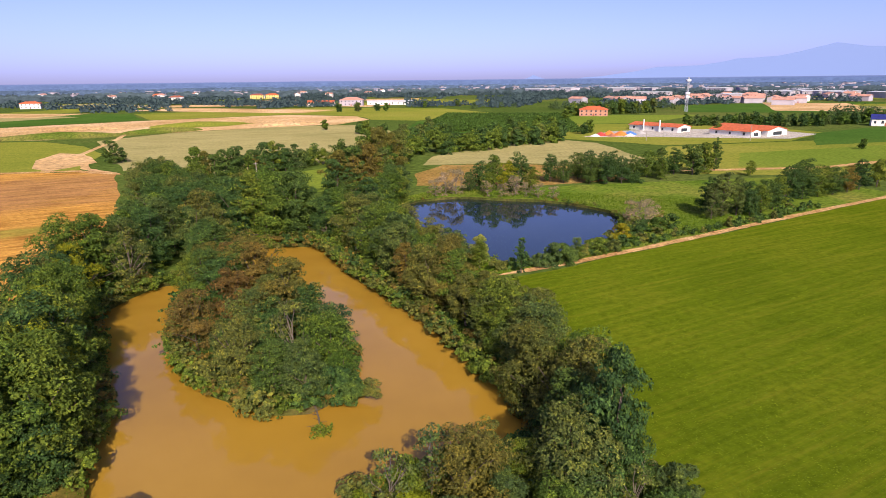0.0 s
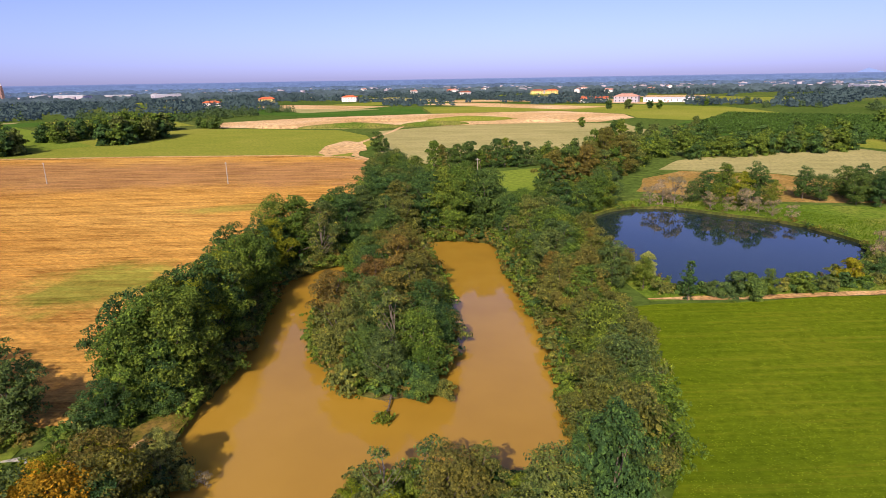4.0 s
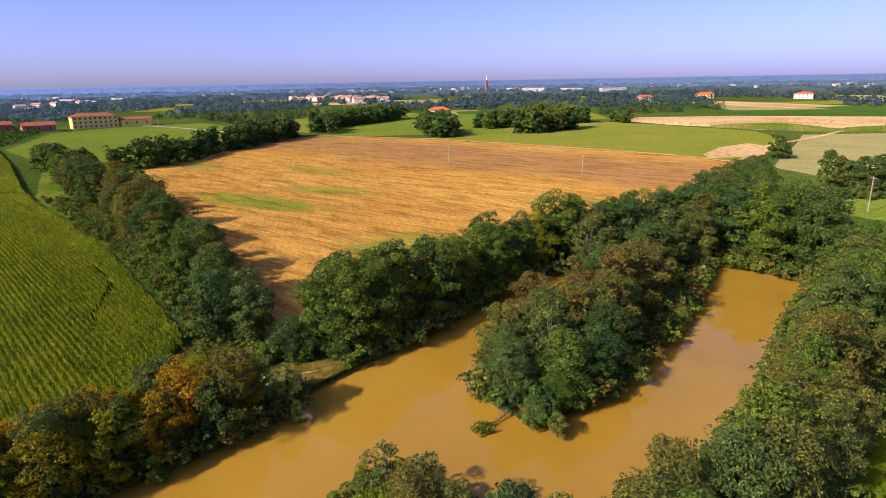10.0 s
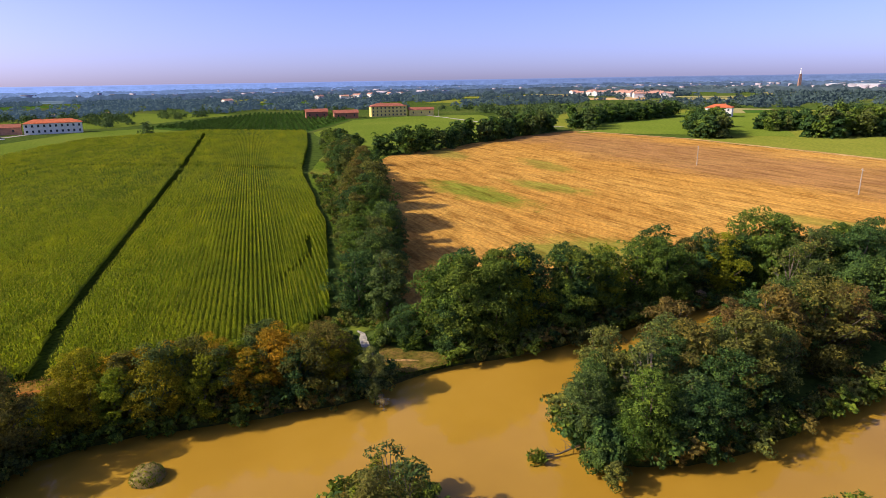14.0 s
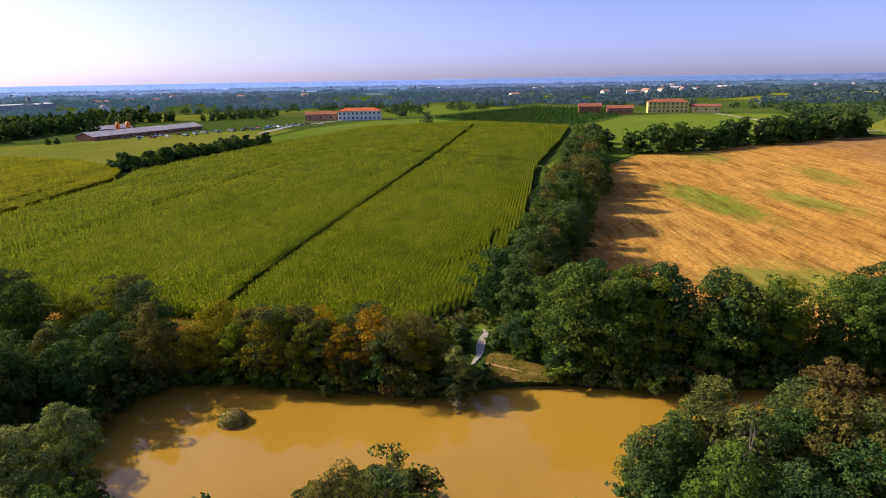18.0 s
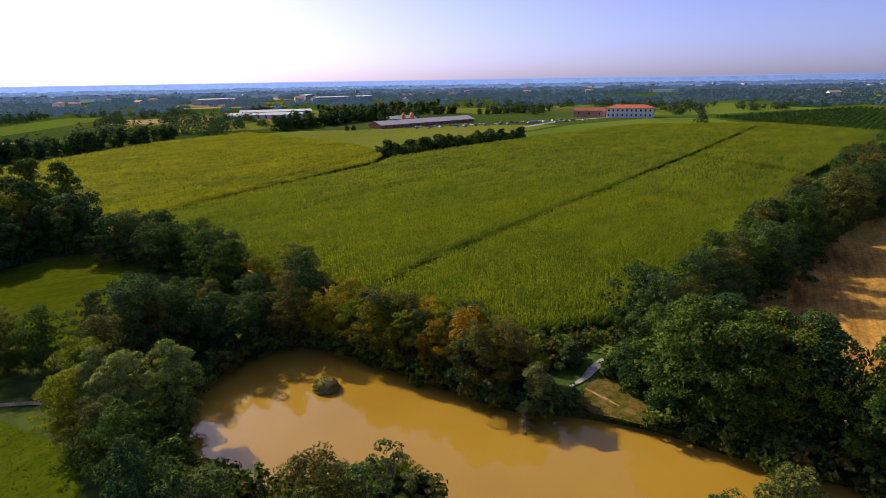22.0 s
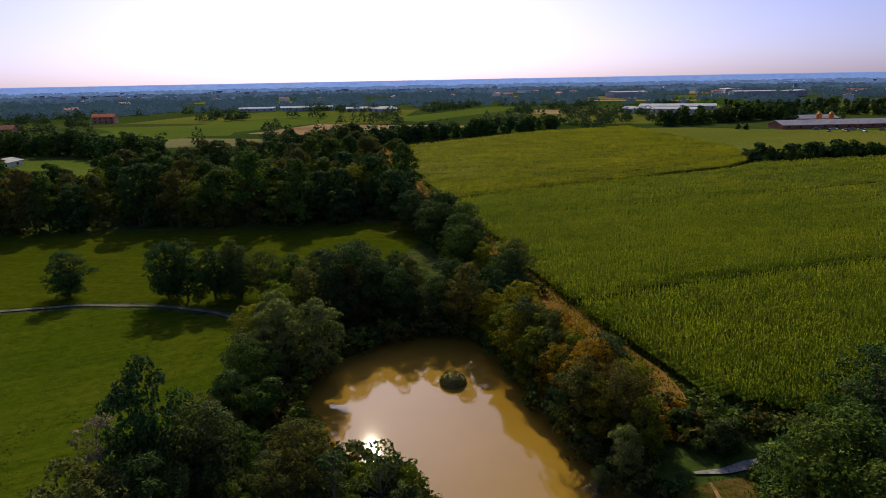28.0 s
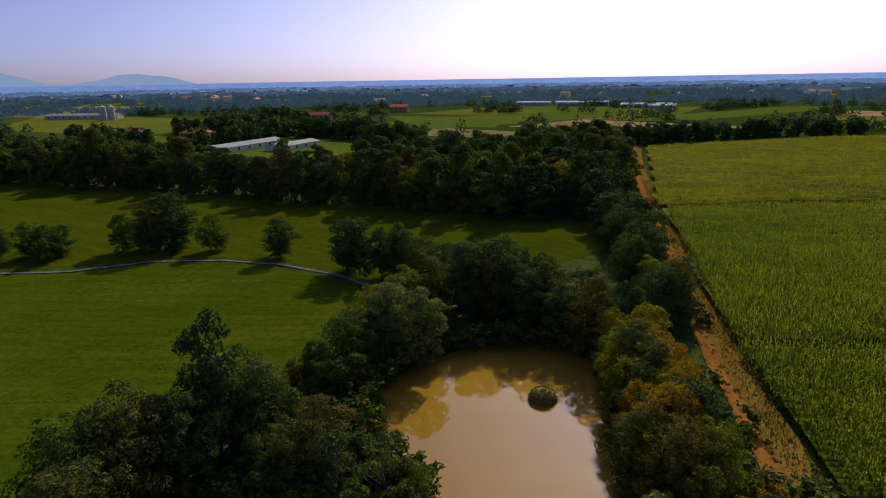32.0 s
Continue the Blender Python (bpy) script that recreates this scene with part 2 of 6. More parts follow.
M = {
    "land": ground_mat("land", (0.045, 0.078, 0.015), (0.068, 0.105, 0.022), (0.115, 0.125, 0.035), 0.006, 0.4),
    "bank": ground_mat("bank", (0.05, 0.05, 0.018), (0.07, 0.085, 0.02), (0.13, 0.10, 0.04), 0.12, 1.5),
    "meadow": ground_mat("meadow", (0.050, 0.080, 0.004), (0.082, 0.118, 0.006), (0.135, 0.146, 0.012), 0.05, 0.9, 0.6, radians(-28), 1.4),
    "meadow_south": ground_mat("meadow_south", (0.050, 0.072, 0.003), (0.078, 0.104, 0.005), (0.122, 0.128, 0.010), 0.05, 0.7, 0.55, radians(8), 2.0, (0.070, 0.066, 0.012)),
    "bank_grass": ground_mat("bank_grass", (0.070, 0.125, 0.014), (0.105, 0.158, 0.020), (0.18, 0.18, 0.04), 0.05, 0.8),
    "headland": ground_mat("headland", (0.15, 0.10, 0.02), (0.29, 0.16, 0.035), (0.42, 0.25, 0.075), 0.3, 2.2, 0.6, radians(72), 0.6, (0.13, 0.10, 0.02)),
    "rough_grass": ground_mat("rough_grass", (0.07, 0.12, 0.015), (0.13, 0.15, 0.03), (0.24, 0.20, 0.07), 0.035, 0.8),
    "dry_grass": ground_mat("dry_grass", (0.19, 0.185, 0.072), (0.27, 0.245, 0.10), (0.35, 0.31, 0.14), 0.02, 0.7, 0.5, radians(-20), 5.0),
    "russet_grass": ground_mat("russet_grass", (0.16, 0.14, 0.04), (0.24, 0.15, 0.045), (0.31, 0.23, 0.09), 0.06, 0.9),
    "stubble": ground_mat("stubble", (0.32, 0.165, 0.038), (0.42, 0.237, 0.058), (0.50, 0.315, 0.09), 0.02, 1.1, 0.45, radians(-26), 1.3, (0.27, 0.15, 0.035), 0.95,
                          [((-215, 122), (215, 40), -25, 0.03, (0.23, 0.125, 0.065), 0.62), ((-146, 22), (30, 9), -33, 0.16, (0.15, 0.20, 0.025), 0.8), ((-154, 45), (19, 7), -40, 0.2, (0.17, 0.20, 0.03), 0.7), ((-205, 50), (24, 7), -20, 0.15, (0.17, 0.18, 0.03), 0.6), ((-79, 43), (13, 15), 0, 0.2, (0.15, 0.18, 0.028), 0.75), ((-250, 8), (30, 10), -20, 0.1, (0.15, 0.17, 0.03), 0.6), ((-100, 105), (25, 6), -40, 0.1, (0.17, 0.19, 0.035), 0.6)],
                          [(-26, 0.8, 0.55, (0.62, 0.5, 0.38)), (-26, 4.5, 0.75, (0.52, 0.44, 0.40)), (-40, 2.4, 0.4, (0.7, 0.6, 0.5)), (12, 1.2, 0.4, (0.72, 0.64, 0.55))]),
    "green_field": ground_mat("green_field", (0.125, 0.160, 0.022), (0.180, 0.200, 0.030), (0.235, 0.225, 0.048), 0.012, 0.7, 0.4, radians(-15), 4.0),
    "bright_field": ground_mat("bright_field", (0.105, 0.160, 0.020), (0.135, 0.188, 0.026), (0.175, 0.208, 0.036), 0.015, 0.7, 0.3, radians(-20), 3.0),
    "deep_field": ground_mat("deep_field", (0.035, 0.085, 0.014), (0.05, 0.11, 0.018), (0.075, 0.13, 0.024), 0.02, 0.7, 0.4, radians(-15), 2.5),
    "sand": ground_mat("sand", (0.34, 0.22, 0.10), (0.46, 0.31, 0.155), (0.56, 0.41, 0.24), 0.02, 0.4),
    "track": ground_mat("track", (0.30, 0.17, 0.07), (0.40, 0.25, 0.11), (0.50, 0.35, 0.18), 0.2, 1.6),
    "red_track": ground_mat("red_track", (0.22, 0.105, 0.025), (0.43, 0.175, 0.04), (0.52, 0.24, 0.07), 0.35, 2.2, 0.6, radians(72), 0.5, (0.15, 0.10, 0.025)),
    "landing": ground_mat("landing", (0.07, 0.075, 0.014), (0.13, 0.10, 0.024), (0.23, 0.145, 0.05), 0.5, 1.8),
    "gravel": ground_mat("gravel", (0.28, 0.26, 0.23), (0.38, 0.36, 0.33), (0.48, 0.46, 0.42), 0.4, 3.0),
    "lane_gravel": ground_mat("lane_gravel", (0.17, 0.15, 0.11), (0.25, 0.22, 0.17), (0.33, 0.29, 0.23), 0.4, 3.0),
    # dark green, with the shade between the stems put into the colour
    "maize_soil_shade": ground_mat("maize_soil_shade", (0.05, 0.075, 0.010), (0.07, 0.10, 0.013), (0.09, 0.12, 0.02), 0.04, 1.2),
    "muddy_water": muddy_water_mat(),
    "pond_water": clear_water_mat(),
    "bark": plain_mat("bark", (0.12, 0.095, 0.07), 0.9, 0.4, 5.0),
    "dead_wood": plain_mat("dead_wood", (0.17, 0.14, 0.11), 0.9, 0.3, 5.0),
    "roof_tile": plain_mat("roof_tile", (0.52, 0.13, 0.05), 0.85, 0.3, 0.7),
    "roof_dull": plain_mat("roof_dull", (0.30, 0.10, 0.06), 0.85, 0.3, 0.7),
    "roof_salmon": plain_mat("roof_salmon", (0.50, 0.27, 0.20), 0.9, 0.25, 0.3),
    # two wall greys with the haze of distance mixed into the colour
    "town_wall": plain_mat("town_wall", (0.42, 0.39, 0.43), 0.9, 0.3, 0.02),
    "far_town": plain_mat("far_town", (0.30, 0.27, 0.31), 0.9, 0.45, 0.02),
    "roof_grey": plain_mat("roof_grey", (0.33, 0.31, 0.34), 0.7, 0.3, 0.5),
    "plaster_white": plain_mat("plaster_white", (0.72, 0.70, 0.66), 0.85, 0.12, 0.6),
    "plaster_yellow": plain_mat("plaster_yellow", (0.66, 0.52, 0.17), 0.85, 0.15, 0.6),
    "plaster_rose": plain_mat("plaster_rose", (0.48, 0.24, 0.16), 0.85, 0.2, 0.6),
    "brick": plain_mat("brick", (0.34, 0.14, 0.08), 0.9, 0.3, 0.8),
    "tower_brick": plain_mat("tower_brick", (0.25, 0.15, 0.12), 0.9, 0.3, 0.8),
    "glass_dark": plain_mat("glass_dark", (0.04, 0.05, 0.06), 0.15, 0.2, 1.0, 0.0, 0.6),
    "greenhouse": plain_mat("greenhouse", (0.50, 0.52, 0.55), 0.8, 0.15, 0.3, 0.0, 0.05),
    "metal": plain_mat("metal", (0.55, 0.56, 0.58), 0.45, 0.2, 1.0, 0.7),
    "solar": plain_mat("solar", (0.03, 0.035, 0.16), 0.25, 0.3, 0.8),
    "concrete": plain_mat("concrete", (0.45, 0.43, 0.40), 0.9, 0.2, 0.5),
    "pole_wood": plain_mat("pole_wood", (0.34, 0.30, 0.25), 0.9, 0.2, 2.0),
    "rubber": plain_mat("rubber", (0.03, 0.03, 0.03), 0.8, 0.2, 2.0),
    "paint_orange": plain_mat("paint_orange", (0.70, 0.22, 0.04), 0.5, 0.2, 1.0),
    "paint_blue": plain_mat("paint_blue", (0.08, 0.22, 0.55), 0.5, 0.2, 1.0),
    "paint_red": plain_mat("paint_red", (0.45, 0.07, 0.05), 0.5, 0.2, 1.0),
    "paint_white": plain_mat("paint_white", (0.75, 0.75, 0.74), 0.4, 0.1, 1.0),
    "paint_grey": plain_mat("paint_grey", (0.25, 0.26, 0.28), 0.35, 0.2, 1.0, 0.3),
    "reed": plain_mat("reed", (0.35, 0.27, 0.10), 0.9, 0.4, 3.0),
    "green": leaf_mat("leaves_green", [(0.068, 0.124, 0.027), (0.092, 0.145, 0.028), (0.122, 0.160, 0.027)], through=0.18, vary=1.35),
    "dark": leaf_mat("leaves_dark", [(0.044, 0.090, 0.033), (0.056, 0.105, 0.033), (0.072, 0.117, 0.032)], through=0.15, vary=1.35),
    "acacia": leaf_mat("leaves_acacia", [(0.068, 0.114, 0.043), (0.094, 0.128, 0.041), (0.132, 0.138, 0.038)], through=0.18, vary=1.35),
    "olive": leaf_mat("leaves_olive", [(0.104, 0.118, 0.033), (0.132, 0.124, 0.034), (0.158, 0.120, 0.036)], through=0.26),
    "yellow": leaf_mat("leaves_yellow", [(0.140, 0.185, 0.018), (0.185, 0.215, 0.019), (0.235, 0.235, 0.022)], through=0.30),
    "silver": leaf_mat("leaves_silver", [(0.215, 0.250, 0.075), (0.235, 0.265, 0.080), (0.255, 0.280, 0.088)]),
    "grey": leaf_mat("leaves_grey", [(0.070, 0.104, 0.034), (0.082, 0.116, 0.036), (0.096, 0.122, 0.040)]),
    "russet": leaf_mat("leaves_russet", [(0.118, 0.104, 0.036), (0.138, 0.106, 0.036), (0.140, 0.090, 0.034)], through=0.20),
    "autumn": leaf_mat("leaves_autumn", [(0.225, 0.215, 0.018), (0.31, 0.235, 0.020), (0.37, 0.205, 0.020)], through=0.32),
    "dry": leaf_mat("leaves_dry", [(0.20, 0.17, 0.11), (0.24, 0.20, 0.14), (0.28, 0.22, 0.17)], 0.8, 0.1),
    "tassel": leaf_mat("maize_tassels", [(0.29, 0.275, 0.036)] * 3, 0.8, 0.4, 0.3, 0.4),
    "maize": leaf_mat("leaves_maize", [(0.168, 0.208, 0.015)] * 3, 0.7, 0.46, 0.3, 0.6),
    "maize_pale": leaf_mat("leaves_maize_pale", [(0.250, 0.255, 0.015)] * 3, 0.7, 0.55, 0.35, 0.6),
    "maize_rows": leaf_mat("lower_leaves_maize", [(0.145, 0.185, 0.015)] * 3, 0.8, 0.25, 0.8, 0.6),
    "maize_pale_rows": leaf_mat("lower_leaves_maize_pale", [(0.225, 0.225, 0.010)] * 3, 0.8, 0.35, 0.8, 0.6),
    "straw_blade": leaf_mat("straw_blades", [(0.42, 0.26, 0.07)] * 3, 0.8, 0.2, 0.6),
    "grass_blade": leaf_mat("grass_blades", [(0.082, 0.138, 0.010)] * 3, 0.6, 0.2, 0.5),
    "meadow_blade": leaf_mat("meadow_blades", [(0.110, 0.155, 0.010)] * 3, 0.9, 0.05, 0.4),
    "far_wood": leaf_mat("leaves_far", [(0.066, 0.106, 0.044)] * 3, 0.9, 0.12, 0.5),
    "vine": leaf_mat("leaves_vine", [(0.055, 0.105, 0.024), (0.055, 0.105, 0.024), (0.055, 0.105, 0.024)]),
}


def painted_haze_mat(name, col, glow, strength, sunward, contrast=1.0):
    """The far distance, with the haze of summer air painted in as blue emission."""
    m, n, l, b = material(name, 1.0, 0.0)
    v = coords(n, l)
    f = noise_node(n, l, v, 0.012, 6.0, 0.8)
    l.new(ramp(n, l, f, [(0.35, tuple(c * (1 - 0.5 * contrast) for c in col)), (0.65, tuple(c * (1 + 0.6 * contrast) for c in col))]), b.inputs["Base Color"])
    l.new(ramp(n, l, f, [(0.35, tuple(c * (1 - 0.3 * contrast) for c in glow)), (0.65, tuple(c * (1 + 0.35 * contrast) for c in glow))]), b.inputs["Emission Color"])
    # the painted glow is stronger towards the sun, as lit air would be
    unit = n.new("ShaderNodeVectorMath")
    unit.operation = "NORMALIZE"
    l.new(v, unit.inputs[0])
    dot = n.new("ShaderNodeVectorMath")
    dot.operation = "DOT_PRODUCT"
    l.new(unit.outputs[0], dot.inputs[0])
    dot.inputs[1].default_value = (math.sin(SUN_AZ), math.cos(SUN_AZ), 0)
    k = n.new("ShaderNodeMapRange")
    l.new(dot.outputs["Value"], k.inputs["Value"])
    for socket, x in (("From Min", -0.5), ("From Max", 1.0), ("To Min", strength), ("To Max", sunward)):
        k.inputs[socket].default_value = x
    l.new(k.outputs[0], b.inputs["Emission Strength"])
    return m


# far leaves with blue haze put into their colour and glow
M["distant"] = painted_haze_mat("distant_leaves_hazed", (0.045, 0.068, 0.06), (0.030, 0.050, 0.078), 0.40, 1.6, 0.45)


# ---- builders ----
def mesh_data(name, verts, quads, mats, tris=None):
    """A mesh from arrays: verts (n, 3), quads (m, 4)."""
    me = bpy.data.meshes.new(name)
    verts = np.asarray(verts, np.float32).reshape(-1, 3)
    quads = np.asarray(quads, np.int32).reshape(-1, 4)
    me.vertices.add(len(verts))
    me.vertices.foreach_set("co", verts.ravel())
    me.loops.add(quads.size)
    me.loops.foreach_set("vertex_index", quads.ravel())
    me.polygons.add(len(quads))
    me.polygons.foreach_set("loop_start", np.arange(0, quads.size, 4, dtype=np.int32))
    me.update(calc_edges=True)
    me.validate()
    for m in mats if isinstance(mats, (list, tuple)) else [mats]:
        me.materials.append(m)
    return me


def part(name, bm, mat, parent, label=""):
    me = bm
    if isinstance(bm, bmesh.types.BMesh):
        me = bpy.data.meshes.new(name)
        bm.to_mesh(me)
        bm.free()
        me.materials.append(mat)
    ob = new(name, me)
    ob.parent = parent
    if label:
        ob["label"] = label
    return ob


def inside(poly, x, y):
    x, y = np.asarray(x, float), np.asarray(y, float)
    r = np.zeros(x.shape, bool)
    for (x0, y0), (x1, y1) in zip(poly, poly[1:] + poly[:1]):
        c = (y0 > y) != (y1 > y)
        if y1 != y0:
            r ^= c & (x < (x1 - x0) * (y - y0) / (y1 - y0) + x0)
    return r


def near_line(line, x, y):
    """The distance from each point to a polyline."""
    d = np.full(np.shape(x), 1e9)
    for (x0, y0), (x1, y1) in zip(line, line[1:]):
        dx, dy = x1 - x0, y1 - y0
        k = np.clip(((x - x0) * dx + (y - y0) * dy) / (dx * dx + dy * dy), 0, 1)
        d = np.minimum(d, np.hypot(x - x0 - k * dx, y - y0 - k * dy))
    return d


def ragged(poly, step, amount, seed=0, closed=True):
    """The outline with points every step metres, moved a little to and fro."""
    out = []
    pairs = list(zip(poly, poly[1:] + poly[:1])) if closed else list(zip(poly, poly[1:]))
    for (x0, y0), (x1, y1) in pairs:
        k = max(1, int(math.hypot(x1 - x0, y1 - y0) / step))
        for i in range(k):
            f = i / k
            px, py = x0 + (x1 - x0) * f, y0 + (y1 - y0) * f
            q = noise.noise_vector(Vector((px / step / 2.3, py / step / 2.3, seed)))
            out.append((px + q.x * amount, py + q.y * amount))
    if not closed:
        out.append(poly[-1])
    return out


def rounded(poly, times=2):
    for _ in range(times):
        out = []
        for (x0, y0), (x1, y1) in zip(poly, poly[1:] + poly[:1]):
            out += [(x0 * 0.75 + x1 * 0.25, y0 * 0.75 + y1 * 0.25), (x0 * 0.25 + x1 * 0.75, y0 * 0.25 + y1 * 0.75)]
        poly = out
    return poly


from mathutils.geometry import tessellate_polygon


LAYER = [0]


def lift(z):
    """Each piece of ground lies a little above the one before."""
    LAYER[0] += 1
    return z + 0.0008 * LAYER[0] if z > 0 else z


def sheet(name, label, category, polys, z, mat, kind="structure"):
    """A flat piece of ground: an outline and any holes in it."""
    z = lift(z)
    vs = [[Vector((x, y, z)) for x, y in p] for p in polys]
    flat = [v for p in vs for v in p]
    me = bpy.data.meshes.new(name)
    tris = tessellate_polygon(vs)
    fixed = []
    for a, b, c in tris:
        n = (flat[b] - flat[a]).cross(flat[c] - flat[a]).z
        if abs(n) > 1e-6:
            fixed.append((a, b, c) if n > 0 else (a, c, b))
    me.from_pydata([tuple(v) for v in flat], [], fixed)
    me.materials.append(mat)
    return tagged(new(name, me), label, category, kind=kind)


def field(name, label, poly, mat, z=0.03, rag=1.2, step=6.0):
    return sheet(name, label, "field", [ragged(poly, step, rag, len(poly))], z, M[mat])


def ribbon(name, label, category, line, width, mat, z=0.06, rag=0.25):
    """A path or track along a line."""
    z = lift(z)
    pts = ragged(line, 3.0, rag, 3, closed=False)
    v, q = [], []
    for i, (x, y) in enumerate(pts):
        x0, y0 = pts[max(0, i - 1)]
        x1, y1 = pts[min(len(pts) - 1, i + 1)]
        d = math.hypot(x1 - x0, y1 - y0) or 1
        nx, ny = -(y1 - y0) / d, (x1 - x0) / d
        w = width / 2 * (1 + 0.35 * noise.noise(Vector((x / 4, y / 4, 5)))) * min(1.0, 0.25 + i / 3, 0.25 + (len(pts) - 1 - i) / 3)
        v += [(x + nx * w, y + ny * w, z), (x - nx * w, y - ny * w, z)]
        if i:
            q.append((2 * i - 2, 2 * i - 1, 2 * i + 1, 2 * i))
    return tagged(new(name, mesh_data(name, v, q, M[mat])), label, category, kind="structure")


def tubes(segs, sides=5):
    """Tapered limbs: (start, end, radius at the start, radius at the end)."""
    v, q = [], []
    for a, b, ra, rb in segs:
        a, b = Vector(a), Vector(b)
        w = (b - a).normalized()
        s = w.orthogonal().normalized()
        t = w.cross(s)
        o = len(v)
        for p, r in ((a, ra), (b, rb)):
            for i in range(sides):
                an = 2 * math.pi * i / sides
                v.append(p + (s * math.cos(an) + t * math.sin(an)) * r)
        for i in range(sides):
            j = (i + 1) % sides
            q.append((o + i, o + j, o + sides + j, o + sides + i))
    return v, q


def leaves(centres, normals, size, rng, slim=0.55, droop=0.0, jitter=0.55):
    """One folded, pointed blade for each centre."""
    k = len(centres)
    nrm = normals + rng.normal(0, jitter, (k, 3))
    nrm /= np.linalg.norm(nrm, axis=1)[:, None]
    u = np.cross(nrm, rng.normal(0, 1, (k, 3)))
    u[:, 2] -= droop
    u /= np.linalg.norm(u, axis=1)[:, None]
    w = np.cross(nrm, u)
    s = size * rng.uniform(0.65, 1.35, (k, 1))
    v = np.stack([centres - u * s, centres + w * s * slim - nrm * s * 0.22, centres + u * s, centres - w * s * slim - nrm * s * 0.22], 1)
    return v.reshape(-1, 3), np.arange(4 * k).reshape(-1, 4)


def crown_points(rng, clumps, per, shape):
    """Leaf places on the domed tops of many uneven boughs. shape: bottom, top, radius, pointedness."""
    z0, z1, rad, point = shape
    cs, rs = [], []
    lobes = rng.uniform(0, 6.28, 3)
    while len(cs) < clumps:
        f = rng.uniform(0, 1)
        prof = math.sin(math.pi * min(1, max(0.0, (f * 0.86 + 0.12))) ** point) ** 0.6
        a = rng.uniform(0, 2 * math.pi)
        lump = 1 + 0.22 * math.sin(2 * a + lobes[0]) + 0.16 * math.sin(3 * a + 5 * f + lobes[1]) + 0.12 * math.sin(5 * a - 7 * f + lobes[2]) + rng.uniform(-0.12, 0.12)
        r = rad * prof * lump * rng.uniform(0.35, 1.0) ** 0.4
        cs.append((math.cos(a) * r, math.sin(a) * r, z0 + (z1 - z0) * f + rng.uniform(-0.3, 0.3)))
        rs.append(rng.uniform(0.5, 1.35) * rad * (0.22 if clumps > 40 else 0.28))
    cs, rs = np.array(cs), np.array(rs)
    share = rs ** 2
    k = rng.choice(clumps, clumps * per, p=share / share.sum())
    d = rng.normal(0, 1, (len(k), 3))
    d[:, 2] = np.abs(d[:, 2]) * 1.1 - 0.35
    d /= np.linalg.norm(d, axis=1)[:, None]
    out = cs[k] - np.array([0, 0, z0 + (z1 - z0) * 0.35])
    out /= np.linalg.norm(out, axis=1)[:, None] + 1e-6
    p = cs[k] + d * rs[k][:, None] * rng.uniform(0.7, 1.08, (len(k), 1)) * np.array([1.15, 1.15, 0.75])
    return p, d * 0.9 + out * 0.55 + np.array([0, 0, 0.12]), cs


def tree_kind(name, seed, leaf, h, rad, clumps, per, size, point=1.0, low=0.18, slim=0.55, droop=0.0, bare=False, trunk_r=0.2):
    """The two meshes of a tree: its trunk with limbs, and its crown."""
    rng = np.random.default_rng(seed)
    p, nr, cs = crown_points(rng, clumps, per, (h * low, h * 0.95, rad, point))
    segs, top = [], h * 0.72
    lean = rng.normal(0, 0.03 * h, 2)
    stem = [(lean[0] * f, lean[1] * f, top * f) for f in (0, 0.35, 0.7, 1.0)]
    for i in range(3):
        segs.append((stem[i], stem[i + 1], trunk_r * (1 - 0.28 * i), trunk_r * (1 - 0.28 * (i + 1))))
    for i in rng.choice(len(cs), min(len(cs), 16 if bare else 9), replace=False):
        f = min(0.95, max(0.2, cs[i][2] / h - 0.25))
        a = np.array([lean[0] * f, lean[1] * f, top * f])
        mid = (a + cs[i]) / 2 + rng.normal(0, 0.15, 3)
        segs += [(a, mid, trunk_r * 0.42, trunk_r * 0.28), (mid, cs[i], trunk_r * 0.28, trunk_r * 0.10)]
        if bare:
            for _ in range(3):
                e = cs[i] + rng.normal(0, 0.5, 3) + np.array([0, 0, 0.4])
                segs.append((mid * 0.4 + cs[i] * 0.6, e, trunk_r * 0.13, trunk_r * 0.04))
    tv, tq = tubes(segs)
    lv, lq = leaves(p, nr, size, rng, slim, droop, 0.6)
    if not bare:
        # the shaded leaves in the heart of the crown
        k = rng.integers(0, len(cs), 11 * clumps)
        heart = np.array([0, 0, h * (0.30 + 0.35 * low)])
        q = heart + (cs[k] - heart) * rng.uniform(0.35, 0.86, (len(k), 1)) + rng.normal(0, 0.08 * rad, (len(k), 3))
        iv, iq = leaves(q, rng.normal(0, 1, (len(k), 3)), max(size * 1.7, 0.07 * rad), rng, 0.7)
        lq = np.concatenate([lq, iq + len(lv)])
        lv = np.concatenate([lv, iv])
    return name, mesh_data("trunk", tv, tq, M["dead_wood" if bare else "bark"]), mesh_data("crown", lv, lq, M[leaf])


def stamp(arrays, places, rng):
    """Many copies of leaf arrays in one: places are (x, y, scale)."""
    V = []
    for x, y, s in places:
        v = arrays[rng.integers(len(arrays))]
        a = rng.uniform(0, 6.28)
        c, t = math.cos(a) * s, math.sin(a) * s
        V.append(np.stack([v[:, 0] * c - v[:, 1] * t + x, v[:, 0] * t + v[:, 1] * c + y, v[:, 2] * s], 1))
    V = np.concatenate(V)
    return V, np.arange(len(V)).reshape(-1, 4)


